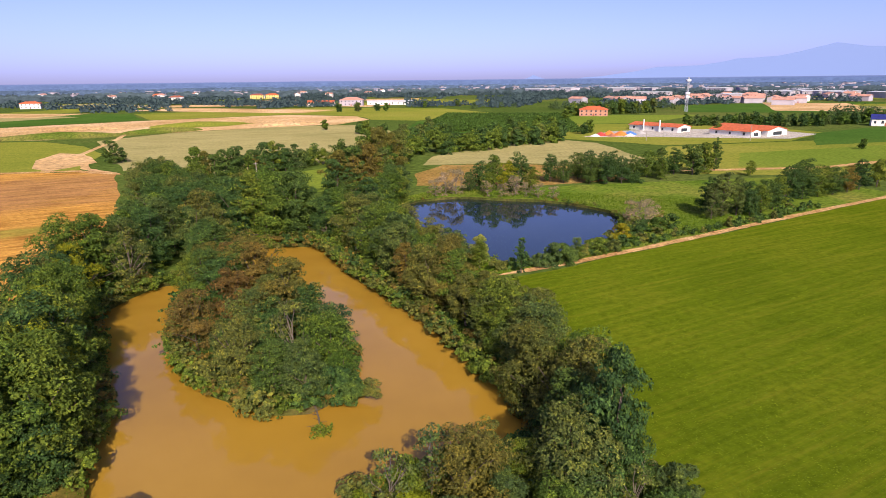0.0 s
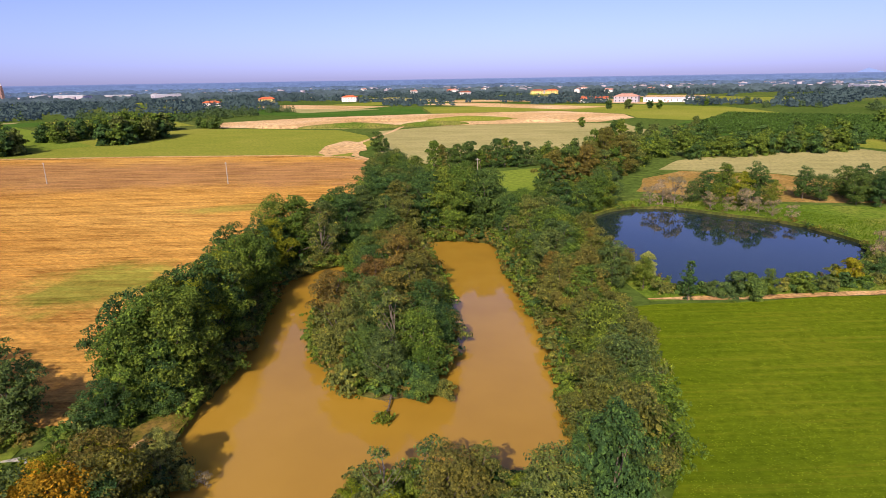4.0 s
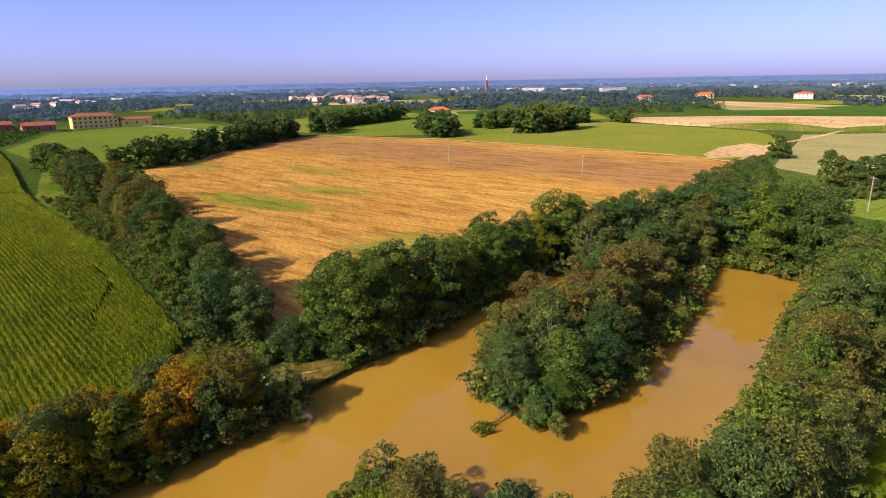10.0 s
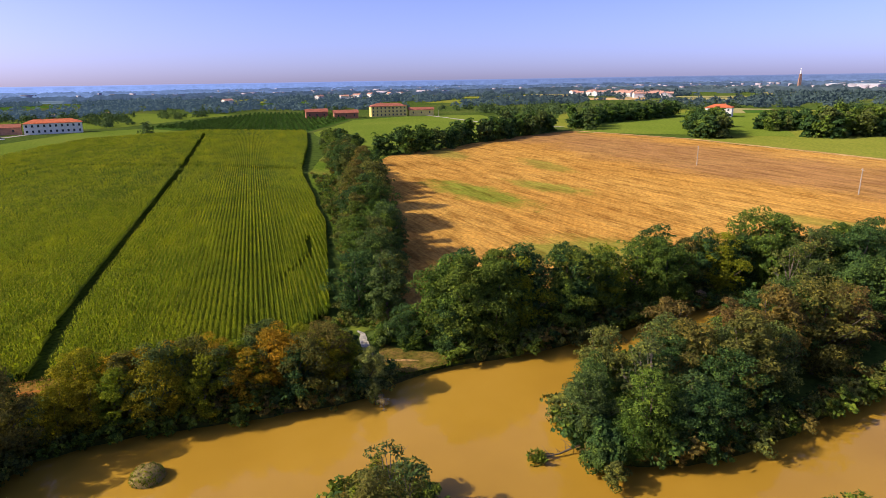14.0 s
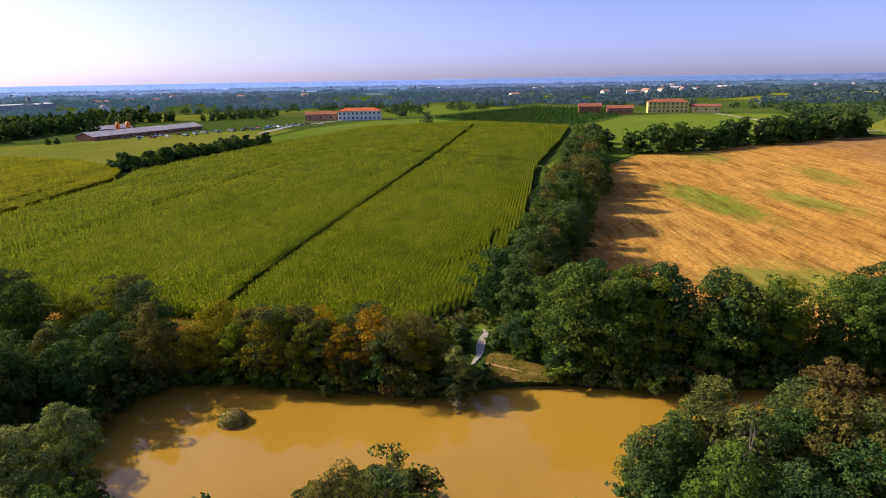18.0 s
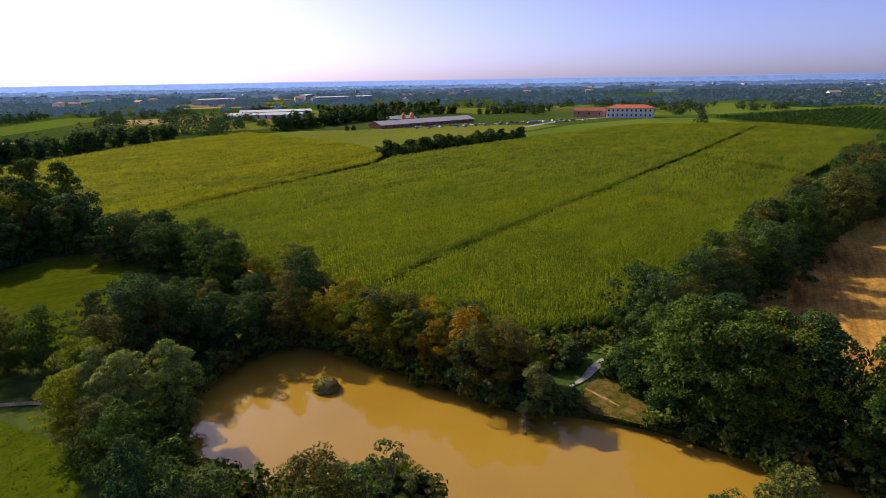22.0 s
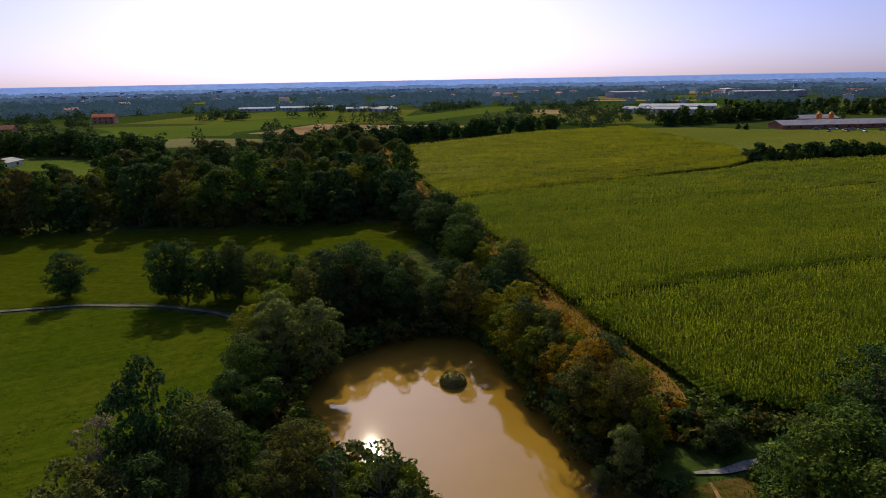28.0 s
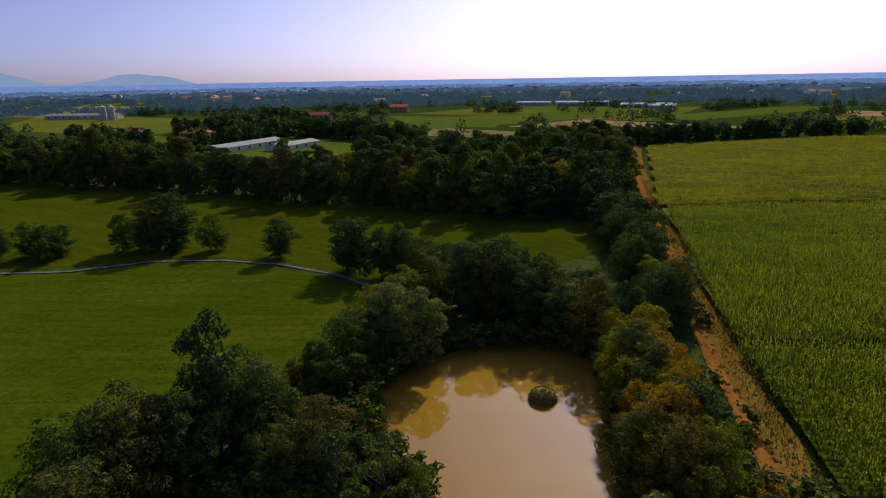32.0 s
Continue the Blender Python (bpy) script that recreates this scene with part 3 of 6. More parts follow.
def plant(kind, x, y, s, label, group, rz=0.0, z=0.0, category="tree", tall=1.0):
    """One tree or bush: an empty at its foot with its trunk and crown."""
    name, tr, cr = kind
    ob = new(name)
    ob.matrix_basis = Matrix.LocRotScale((x, y, z), Euler((0, 0, rz)), (s, s, s * tall))
    tagged(ob, label, category, group)
    part("trunk", tr, None, ob)
    part("crown", cr, None, ob)
    return ob

# ---- ground, ponds and fields ----
WATER_Z = -0.7
BROWN = [(7, 3), (8.5, -3), (7, -12), (0, -20), (-9, -22), (-14.5, -15), (-17.5, -5), (-19.5, 1), (-22, 8), (-25.5, 11), (-29.5, 15.5),
         (-31.5, 20.5), (-33.5, 26), (-38, 35), (-45, 47), (-51, 56), (-50, 66), (-46.5, 73), (-42, 71), (-38, 58), (-34.5, 45), (-28.5, 37),
         (-21, 31.5), (-15, 30), (-11.5, 33), (-11, 40), (-14.5, 49), (-21.5, 60), (-28.5, 72), (-38.5, 84.5), (-42.5, 90.5), (-35, 95.5), (-25, 96),
         (-20, 84), (-14, 73), (-8, 63.5), (-2, 53), (2.5, 44), (7, 34), (9.5, 26), (8.5, 21.5), (2, 20), (-4, 18), (-7.5, 14.5), (-6, 11), (0, 9)]
BLUE = [(-14, 126), (-9, 141), (4, 147), (17, 142), (30, 140), (42, 127), (43.5, 117), (37, 100.5), (28, 88), (18, 81), (9, 82), (-3, 97), (-9, 110)]
brown_rim = ragged(rounded(BROWN, 1), 1.5, 0.45, 1)
blue_rim = ragged(rounded(BLUE, 1), 2.0, 0.5, 2)
edge = [(4900 * math.cos(2 * math.pi * i / 96), 4900 * math.sin(2 * math.pi * i / 96)) for i in range(96)]
ground = sheet("ground", "flat green and brown farmland reaching to the horizon", "ground", [edge, brown_rim, blue_rim], 0.0, M["land"])


def pond(name, label, rim, mat):
    """Water, and the sloping earth bank round it under the ground's edge."""
    sheet(name, label, "water", [rim], WATER_Z, M[mat])
    c = Vector((sum(p[0] for p in rim) / len(rim), sum(p[1] for p in rim) / len(rim)))
    k = len(rim)
    v = [(x, y, 0.0) for x, y in rim] + [(x + 0.6 * noise.noise(Vector((x, y, 1))), y + 0.6 * noise.noise(Vector((x, y, 9))), -1.3) for x, y in rim]
    q = [(i, (i + 1) % k, k + (i + 1) % k, k + i) for i in range(k)]
    tagged(new("pond_bank", mesh_data("pond_bank", v, q, M["bank"])), "low earth bank dropping into the pond water", "bank", kind="structure")


pond("brown_pond", "muddy ochre pond water with faint ripples", brown_rim, "muddy_water")
pond("blue_pond", "dark still pond water mirroring the blue sky", blue_rim, "pond_water")

field("meadow_east", "mown bright green meadow beside the pond trees", [(9, 70.5), (25, 79.5), (40, 88), (82, 114), (128, 141), (320, 240), (520, 60), (300, -40), (120, 10), (92, 0), (80, -9), (72, -20), (63, -25), (50, -28), (37, -28), (24, -25), (16, -10), (16, 10), (16.5, 36), (8, 55), (3, 66)], "meadow")
field("meadow_south", "green meadow with mown lines south of the track", [(24, -28), (37, -31), (50, -31), (64, -28), (76, -20), (90, -5), (120, 7), (300, -45), (230, -60), (150, -66), (80, -75), (40, -80), (8, -86), (0, -70), (8, -45)], "meadow_south")
sheet("pond_grass", "rough grass and weeds round the pond", "field", [ragged([(9, 72), (40, 90), (82, 116), (128, 143), (118, 175), (70, 168), (30, 160), (0, 162), (-16, 140), (-16, 120), (-8, 96)], 6, 1.2, 4), blue_rim], 0.02, M["bank_grass"])
field("russet_meadow", "dry russet grass beyond the pond", [(-8, 165), (30, 163), (62, 172), (60, 200), (30, 215), (0, 212), (-10, 190)], "russet_grass")
field("pale_meadow", "pale mown hay meadow", [(-8, 213), (30, 217), (62, 202), (85, 215), (80, 290), (66, 308), (30, 290), (-4, 240)], "dry_grass")
field("east_strip", "yellowing grass strip with a farm track", [(85, 185), (130, 175), (230, 215), (330, 270), (420, 330), (300, 300), (190, 290), (110, 270), (88, 230)], "green_field")
field("bright_plot", "bright green crop plot", [(110, 200), (170, 190), (330, 252), (420, 320), (330, 300), (200, 262), (130, 240)], "bright_field", 0.06)
field("dark_plot", "dark green crop plot", [(180, 268), (330, 308), (470, 380), (330, 400), (215, 330)], "deep_field", 0.06)
field("yard_grass", "grass round the works yard", [(70, 312), (110, 275), (180, 290), (225, 335), (200, 420), (90, 420), (60, 345)], "green_field", 0.04)
field("works_yard", "pale gravel yard in front of the works sheds", [(80, 322), (120, 318), (185, 300), (215, 325), (205, 352), (150, 372), (105, 358)], "gravel", 0.09)
field("orchard_plot", "green plot of low vines behind the hedge", [(-26, 365), (60, 345), (90, 425), (150, 560), (60, 560), (-20, 470)], "deep_field", 0.05)
field("house_plot", "bright green plot before the red-roofed house", [(75, 425), (150, 425), (230, 520), (120, 530)], "bright_field", 0.05)
field("far_plot", "green crop field by the wood", [(230, 560), (420, 520), (640, 640), (480, 760), (280, 700)], "deep_field", 0.05)

STUBBLE = [(-38.6, 14.0), (-39.5, 10.5), (-70, 6), (-110, -2), (-150, -8), (-190, -22), (-240, -16), (-272, 10), (-320, 42), (-362, 84), (-352, 94), (-300, 138), (-230, 174), (-170, 199),
           (-140, 204), (-122, 200), (-100, 160), (-86, 132), (-70, 98), (-66, 70), (-58, 48), (-46, 28)]
field("stubble_field", "golden harvested stubble field with straw lines", STUBBLE, "stubble")
field("north_meadow", "yellow-green mown meadow beyond the stubble", [(-302, 142), (-230, 178), (-172, 203), (-140, 208), (-150, 232), (-160, 262), (-190, 300), (-232, 330), (-300, 322), (-345, 318), (-360, 250), (-350, 190)], "green_field")
field("pale_field", "pale dry grass field", [(-122, 206), (-80, 194), (-30, 232), (-22, 300), (-26, 362), (-60, 440), (-120, 430), (-180, 380), (-200, 330), (-160, 268), (-140, 235)], "dry_grass", 0.04)
field("bare_patch", "bare orange earth beside the field track", [(-150, 205), (-146, 232), (-168, 262), (-184, 268), (-178, 240), (-162, 214)], "sand", 0.08)
field("sand_quarry", "bare orange sand of a shallow quarry", [(-350, 322), (-290, 330), (-235, 340), (-200, 372), (-130, 420), (-78, 448), (-62, 500), (-78, 548), (-150, 590), (-260, 520), (-345, 440), (-380, 370)], "sand", 0.06, 4.0, 14)
field("quarry_grass", "grassy heap in the sand quarry", [(-205, 415), (-165, 438), (-150, 470), (-185, 480), (-225, 448)], "green_field", 0.10, 3.0)
field("quarry_scrub", "rough grassy shelf beside the quarry", [(-262, 338), (-215, 345), (-170, 395), (-190, 400), (-240, 372)], "rough_grass", 0.10, 3.0)
field("far_meadow", "green meadow behind the quarry", [(-260, 525), (-150, 595), (-80, 555), (-60, 500), (-20, 480), (60, 565), (0, 700), (-160, 760), (-330, 640)], "green_field", 0.04, 3, 20)
field("far_crop", "dark green crop behind the quarry", [(-352, 450), (-265, 528), (-335, 640), (-520, 640), (-560, 520)], "deep_field", 0.04, 3, 20)
field("far_stubble", "pale stubble strip among far trees", [(-420, 800), (-180, 830), (-160, 900), (-430, 880)], "sand", 0.05, 4, 20)
field("far_stubble", "pale stubble strip among far trees", [(-330, 1000), (-30, 1010), (-40, 1090), (-340, 1080)], "sand", 0.05, 4, 20)
field("grass_nook", "small green field between two hedges", [(-72, 150), (-48, 150), (-22, 165), (-22, 205), (-40, 214), (-66, 182)], "bright_field", 0.05)

MAIZE = [(-35.8, -3.6), (-46, 0), (-100, -13), (-186, -42), (-280, -64), (-371, -88), (-388, -165), (-330, -214), (-215, -197), (-110, -170), (-96, -156), (-22, -118), (-3.4, -104), (-15.6, -62), (-26.2, -25.5)]
MAIZE_PALE = [(-0.6, -107.5), (-22, -123.5), (-97, -162.5), (-114, -184), (-122, -225), (-104, -345), (-40, -310), (29, -236), (8.5, -150)]
field("maize_ground", "soil and stems under the maize, shade put into the colour", MAIZE, "maize_soil_shade", 0.02, 0.3)
field("maize_ground", "soil and stems under the paler maize, shade put into the colour", MAIZE_PALE, "maize_soil_shade", 0.02, 0.3)
field("crop_field", "smooth green crop field before the sheds", [(-124, -228), (-112, -186), (-215, -203), (-232, -235), (-300, -262), (-262, -305), (-190, -322), (-140, -350), (-106, -348)], "green_field", 0.03, 1.5)
field("farm_grass", "bright grass before the farmhouse", [(-215, -200), (-330, -217), (-388, -168), (-430, -230), (-395, -262), (-310, -258), (-235, -232)], "bright_field", 0.03)
field("farm_lane_verge", "grass fields behind the farm", [(-440, -260), (-620, -230), (-700, -420), (-520, -420), (-420, -330)], "bright_field", 0.03, 3, 15)
field("vineyard_ground", "green alleys of a vineyard", [(-376, -90), (-392, -165), (-432, -228), (-640, -210), (-600, -100), (-500, -85)], "deep_field", 0.03)
field("house_meadow", "bright green meadow below the yellow farmhouse", [(-285, -52), (-371, -84), (-500, -80), (-545, -40), (-560, 30), (-420, 60), (-372, 76), (-322, 36), (-285, 2), (-262, -30)], "bright_field", 0.03)
field("north_west_field", "green field behind the tree line", [(-372, 92), (-420, 80), (-560, 110), (-640, 230), (-520, 260), (-400, 190)], "green_field", 0.03, 3, 15)
field("hedge_ground", "weedy ground under the hedge", [(-37, 2), (-41, 9), (-110, -3), (-190, -23), (-240, -18), (-285, -52), (-186, -40), (-100, -11), (-46, 2)], "bank_grass", 0.05)
field("farm_strip", "bright green strip field behind the farmyard", [(-345, -424), (-336, -414), (-478, -420), (-580, -440), (-560, -520), (-470, -500), (-400, -505)], "bright_field", 0.05, 3, 15)
field("garden_grass", "bright grass of gardens between the southern farms", [(122, -96), (330, -92), (345, -200), (170, -212), (118, -150)], "bright_field", 0.03)
field("lawn_plot", "bright green plot among the far trees", [(150, -330), (215, -330), (300, -420), (180, -430)], "bright_field", 0.05)
field("pale_plot", "pale grey-green netted plot", [(95, -260), (165, -262), (190, -318), (120, -305)], "dry_grass", 0.06)
field("silo_field", "yellowing field by the silos", [(330, -190), (520, -190), (700, -330), (480, -340), (360, -270)], "green_field", 0.05, 3, 15)
field("far_yellow_field", "dry yellow field in the distance", [(620, -300), (900, -300), (1100, -520), (800, -520)], "dry_grass", 0.05, 3, 20)
field("south_plots", "green strips of vegetable plots", [(60, -420), (300, -460), (280, -620), (60, -640)], "green_field", 0.05, 3, 20)
field("south_west_plot", "green plots by the glasshouses", [(-40, -400), (-150, -380), (-230, -560), (-60, -580)], "green_field", 0.05, 3, 20)

ribbon("red_earth_track", "red earth headland track with weeds beside the maize", "track", [(-31.6, 0), (-23.0, -25.5), (-12.6, -62), (-0.2, -104), (13.5, -150), (27, -200), (35, -236), (39, -262)], 1.25, "red_track", 0.10, 0.7)
ribbon("headland", "straw-strewn headland strip beside the maize", "track", [(-33.2, -0.5), (-24.4, -25.5), (-14.0, -62), (-1.4, -104), (12.2, -150), (25.6, -200), (33.6, -236), (37, -262)], 4.2, "headland", 0.07, 0.3)
ribbon("gravel_road", "pale gravel lane curving across the meadow", "road", [(12, -14), (18, -22), (27, -27), (37, -29.5), (50, -29.5), (62, -26.5), (73, -20), (81, -9), (92, -2), (120, 8), (200, -10)], 0.8, "lane_gravel", 0.09)
ribbon("field_track", "bare earth track along the meadow edge", "track", [(8, 72.5), (24, 80.5), (40, 89.5), (82, 115), (128, 142), (320, 245)], 1.9, "track", 0.09)
GRAVEL_PATH = [(-39.6, 5.2), (-38.6, 6.1), (-37.2, 6.4), (-34.6, 7.1), (-32.4, 7.9), (-29.8, 8.5)]
SANDY = [(-30.2, 9.6), (-30.6, 12.3), (-30.7, 14.4), (-31.2, 16.6)]
ribbon("gravel_path", "white gravel path down to the pond", "path", GRAVEL_PATH, 1.35, "gravel", 0.09, 0.5)
ribbon("quarry_track", "pale earth track to the quarry", "track", [(-118, 196), (-140, 212), (-170, 262), (-190, 330), (-205, 372)], 3.0, "sand", 0.10)
ribbon("stubble_track", "worn track along the stubble edge", "track", [(-362, 88), (-300, 141), (-230, 176), (-170, 201), (-140, 206), (-118, 196)], 4.0, "track", 0.10)
ribbon("farm_lane", "pale lane past the meadow trees", "road", [(-395, 88), (-430, 40), (-520, 0), (-560, -20)], 3.5, "gravel", 0.10)
ribbon("shed_lane", "straight pale lane to the sheds", "road", [(-262, -262), (-330, -292), (-400, -290)], 5.0, "gravel", 0.10)
ribbon("meadow_lane", "grass lane between two crop plots", "track", [(85, 190), (140, 195), (250, 245), (420, 330)], 4.0, "track", 0.10)

# small plots far off on the plain
far_rng = random.Random(21)
TAKEN = [STUBBLE, MAIZE, MAIZE_PALE, [(-400, 60), (-150, 190), (0, 140), (120, 150), (450, 200), (500, 420), (240, 620), (0, 760), (-420, 660), (-460, 300)], [(0, 120), (300, 250), (560, 60), (300, -120), (0, -100)],
         [(-100, -180), (-450, -180), (-640, -300), (-420, -380), (-100, -380)], [(-360, -240), (-720, -240), (-660, 110), (-380, 100)]]
FAR_PLOTS = []
while len(FAR_PLOTS) < 84:
    r, a = math.sqrt(far_rng.uniform(330 ** 2, 1300 ** 2)), far_rng.uniform(0, 2 * math.pi)
    px, py = r * math.cos(a), r * math.sin(a)
    if any(inside(p, px, py) for p in TAKEN):
        continue
    w, d, turn = far_rng.uniform(45, 130), far_rng.uniform(22, 60), radians(far_rng.choice((-20, 70)) + far_rng.gauss(0, 8))
    plot = [(px + sx * w * math.cos(turn) - sy * d * math.sin(turn), py + sx * w * math.sin(turn) + sy * d * math.cos(turn)) for sx, sy in ((-1, -1), (1, -1), (1, 1), (-1, 1))]
    mat, word = far_rng.choice((("bright_field", "bright green crop"), ("bright_field", "bright green grass"), ("green_field", "yellow-green meadow"), ("green_field", "yellow-green crop"), ("deep_field", "dark green crop"), ("dry_grass", "pale dry grass"), ("sand", "pale harvested stubble")))
    if math.hypot(px + 340, py + 550) < 130:
        mat, word = "green_field", "yellow-green meadow"
    field("far_plot", word + " plot far off on the plain", plot, mat, 0.04, 2.0, 20)
    FAR_PLOTS.append(plot)

# sandy landing at the water
sheet("landing_grass", "short green grass at the water's landing", "bank", [ragged(rounded([(-36, 9), (-33.5, 12), (-33, 19), (-30.8, 19.5), (-28.6, 15.5), (-27.2, 12.8), (-29, 10.5), (-32, 9.2)]), 1.0, 0.2, 6)], 0.04, M["landing"])
ribbon("sandy_patch", "bare sandy ground worn by anglers", "path", SANDY[:3], 0.7, "track", 0.08, 0.8)

# ---- maize ----
U = Vector((-0.943, -0.333))


def maize(name, label, poly, leaf, tracks, spacing, rng, height=2.3):
    """Rows of maize: upright arching blades and a tassel for each stretch of a row."""
    xs, ys = [p[0] for p in poly], [p[1] for p in poly]
    cx, cy = sum(xs) / len(xs), sum(ys) / len(ys)
    R = max(math.hypot(x - cx, y - cy) for x, y in poly)
    d = np.arange(-R, R, spacing)
    a = np.arange(-R, R, 0.33)
    D, A = np.meshgrid(d, a)
    D, A = D.ravel() + rng.normal(0, 0.05, D.size), A.ravel() + rng.uniform(-0.16, 0.16, A.size)
    x, y = cx + U.x * A - U.y * D, cy + U.y * A + U.x * D
    keep = inside(poly, x, y)
    for line, w in tracks:
        keep &= near_line(line, x, y) > w
    x, y = x[keep], y[keep]
    far = np.hypot(x + 20, y - 10)
    share = np.clip(1.0 - (far - 75) / 110, 0.2, 1.0)
    keep = rng.uniform(0, 1, len(x)) < share
    x, y, far = x[keep], y[keep], far[keep]
    grow = np.array([noise.noise(Vector((p / 14, q / 14, 3))) + 0.6 * noise.noise(Vector((p / 45, q / 45, 8))) for p, q in zip(x, y)])
    h = height + 0.35 * grow + rng.normal(0, 0.10, len(x))
    k = len(x)
    size = np.clip(0.42 + (far - 80) / 700, 0.42, 0.66)[:, None]
    V = []
    # pale tassels above the leaves
    an = rng.uniform(0, 2 * math.pi, k)
    w = (0.034 * np.minimum(3.0, 1 / share[keep]))[:, None] * np.stack([np.cos(an), np.sin(an), np.zeros(k)], 1)
    foot = np.stack([x, y, h * 0.95], 1)
    top = foot + np.stack([rng.normal(0, 0.06, k), rng.normal(0, 0.06, k), rng.uniform(0.22, 0.42, k)], 1)
    T = np.stack([foot - w * 0.4, foot + w * 0.4, top + w, top - w], 1).reshape(-1, 3)
    tagged(new("maize_tassels", mesh_data("maize_tassels", T, np.arange(len(T)).reshape(-1, 4), M["tassel"])), "pale yellow tassels standing above the maize", "crop", kind="stuff")
    rim = near_line(poly + poly[:1], x, y) < 2.0
    for i in range(6):
        if i == 4:
            x, y, h, size, k = x[rim], y[rim], h[rim], size[rim] * 1.3, int(rim.sum())
        an = rng.uniform(0, 2 * math.pi, k)
        side = np.stack([np.cos(an), np.sin(an), np.zeros(k)], 1)
        cross = np.stack([-np.sin(an), np.cos(an), np.zeros(k)], 1)
        b = np.stack([x, y, h * (0.5, 0.65, 0.78, 0.9, 0.2, 0.36)[i]], 1)
        up = np.array([0, 0, 1.0])
        tip = b + side * size * 0.62 + up * size * rng.uniform(-0.05, 0.5, (k, 1))
        mid = b + side * size * 0.3 + up * size * 0.4
        w = cross * size * 0.24
        V.append(np.stack([b - up * size * 0.5, mid - w, tip, mid + w], 1))
    V = np.concatenate(V).reshape(-1, 3)
    Q = np.arange(len(V)).reshape(-1, 4)
    # below the blades the rows close up into low leafy ridges
    step = 2.5
    D, A = np.meshgrid(d, np.arange(-R, R, step))
    D, A = D.ravel(), A.ravel()
    mx, my = cx + U.x * (A + step / 2) - U.y * D, cy + U.y * (A + step / 2) + U.x * D
    ok = inside(poly, mx, my)
    for line, w in tracks:
        ok &= near_line(line, mx, my) > w + 0.2
    D, A = D[ok], A[ok]

    def at(off, along, z):
        return np.stack([cx + U.x * along - U.y * (D + off), cy + U.y * along + U.x * (D + off), z], 1)

    def crest(along):
        return np.array([height - 0.42 + 0.3 * noise.noise(Vector((p / 9, q / 9, 3))) + 0.16 * noise.noise(Vector((p / 1.7, q / 0.6, 1))) for p, q in zip(along, D)])

    near_rows = np.clip((np.hypot(cx + U.x * A - U.y * D + 20, cy + U.y * A + U.x * D - 10) - 60) / 110, 0, 1)
    near_next = np.clip((np.hypot(cx + U.x * (A + step) - U.y * D + 20, cy + U.y * (A + step) + U.x * D - 10) - 60) / 110, 0, 1)
    t0, t1 = crest(A) - 0.75 * (1 - near_rows), crest(A + step) - 0.75 * (1 - near_next)
    z0, z1 = t0 - 0.30, t1 - 0.30
    P = np.stack([at(-0.36, A, z0), at(-0.36, A + step, z1), at(0.05, A + step, t1), at(0.05, A, t0), at(0.36, A + step, z1), at(0.36, A, z0)], 1).reshape(-1, 3)
    base = 6 * np.arange(len(D))[:, None]
    rows = np.concatenate([base + np.array([[0, 1, 2, 3]]), base + np.array([[3, 2, 4, 5]])])
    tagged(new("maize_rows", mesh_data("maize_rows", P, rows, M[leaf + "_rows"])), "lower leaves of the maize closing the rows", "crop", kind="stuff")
    ob = new(name, mesh_data(name, V, Q, M[leaf]))
    return tagged(ob, label, "crop", kind="stuff")


mr = np.random.default_rng(4)
LANES = [([(-24, -29), (-45, -38.5), (-202, -94), (-360, -153)], 1.15), ([(-186, -30), (-203, -94), (-212, -205)], 1.6), ([(-58, -12), (-74, -10), (-88, -14)], 0.4),
         ([(-4, -82), (-95, -116), (-200, -152)], 0.8)]
maize("maize_crop", "tall green maize in dense rows", MAIZE, "maize", LANES, 0.75, mr)
maize("maize_crop", "tall yellowing maize in dense rows", MAIZE_PALE, "maize_pale", [([(-2, -120), (-90, -170)], 0.8), ([(0, -134), (-98, -188)], 0.7)], 0.75, mr, 2.2)

# ---- standing grass in the near meadows ----
def grass(name, label, poly, box, per, rng, h, avoid, leaf="grass_blade", wide=1.0):
    """Upright blades of uneven height, thicker in patches."""
    k = int((box[2] - box[0]) * (box[3] - box[1]) * per)
    x, y = rng.uniform(box[0], box[2], k), rng.uniform(box[1], box[3], k)
    keep = inside(poly, x, y) & ~inside(BLUE, x, y)
    for line, w in avoid:
        keep &= near_line(line, x, y) > w
    x, y = x[keep], y[keep]
    f = np.array([noise.noise(Vector((p / 5, q / 5, 2))) + noise.noise(Vector((p / 1.6, q / 9, 4))) for p, q in zip(x, y)])
    k = len(x)
    hh = h * (1 + 0.35 * f) * rng.uniform(0.6, 1.3, k)
    a = rng.uniform(0, 2 * math.pi, k)
    w = (0.045 + 0.04 * rng.uniform(0, 1, k)) * wide
    dx, dy = np.cos(a) * w, np.sin(a) * w
    lx, ly = rng.normal(0, 0.06, k), rng.normal(0, 0.06, k)
    z = np.full(k, 0.03)
    V = np.stack([np.stack([x - dx, y - dy, z], 1), np.stack([x + dx, y + dy, z], 1), np.stack([x + dx * 0.5 + lx, y + dy * 0.5 + ly, hh], 1), np.stack([x - dx * 0.5 + lx, y - dy * 0.5 + ly, hh], 1)], 1).reshape(-1, 3)
    return tagged(new(name, mesh_data(name, V, np.arange(len(V)).reshape(-1, 4), M[leaf])), label, "grass", kind="stuff")


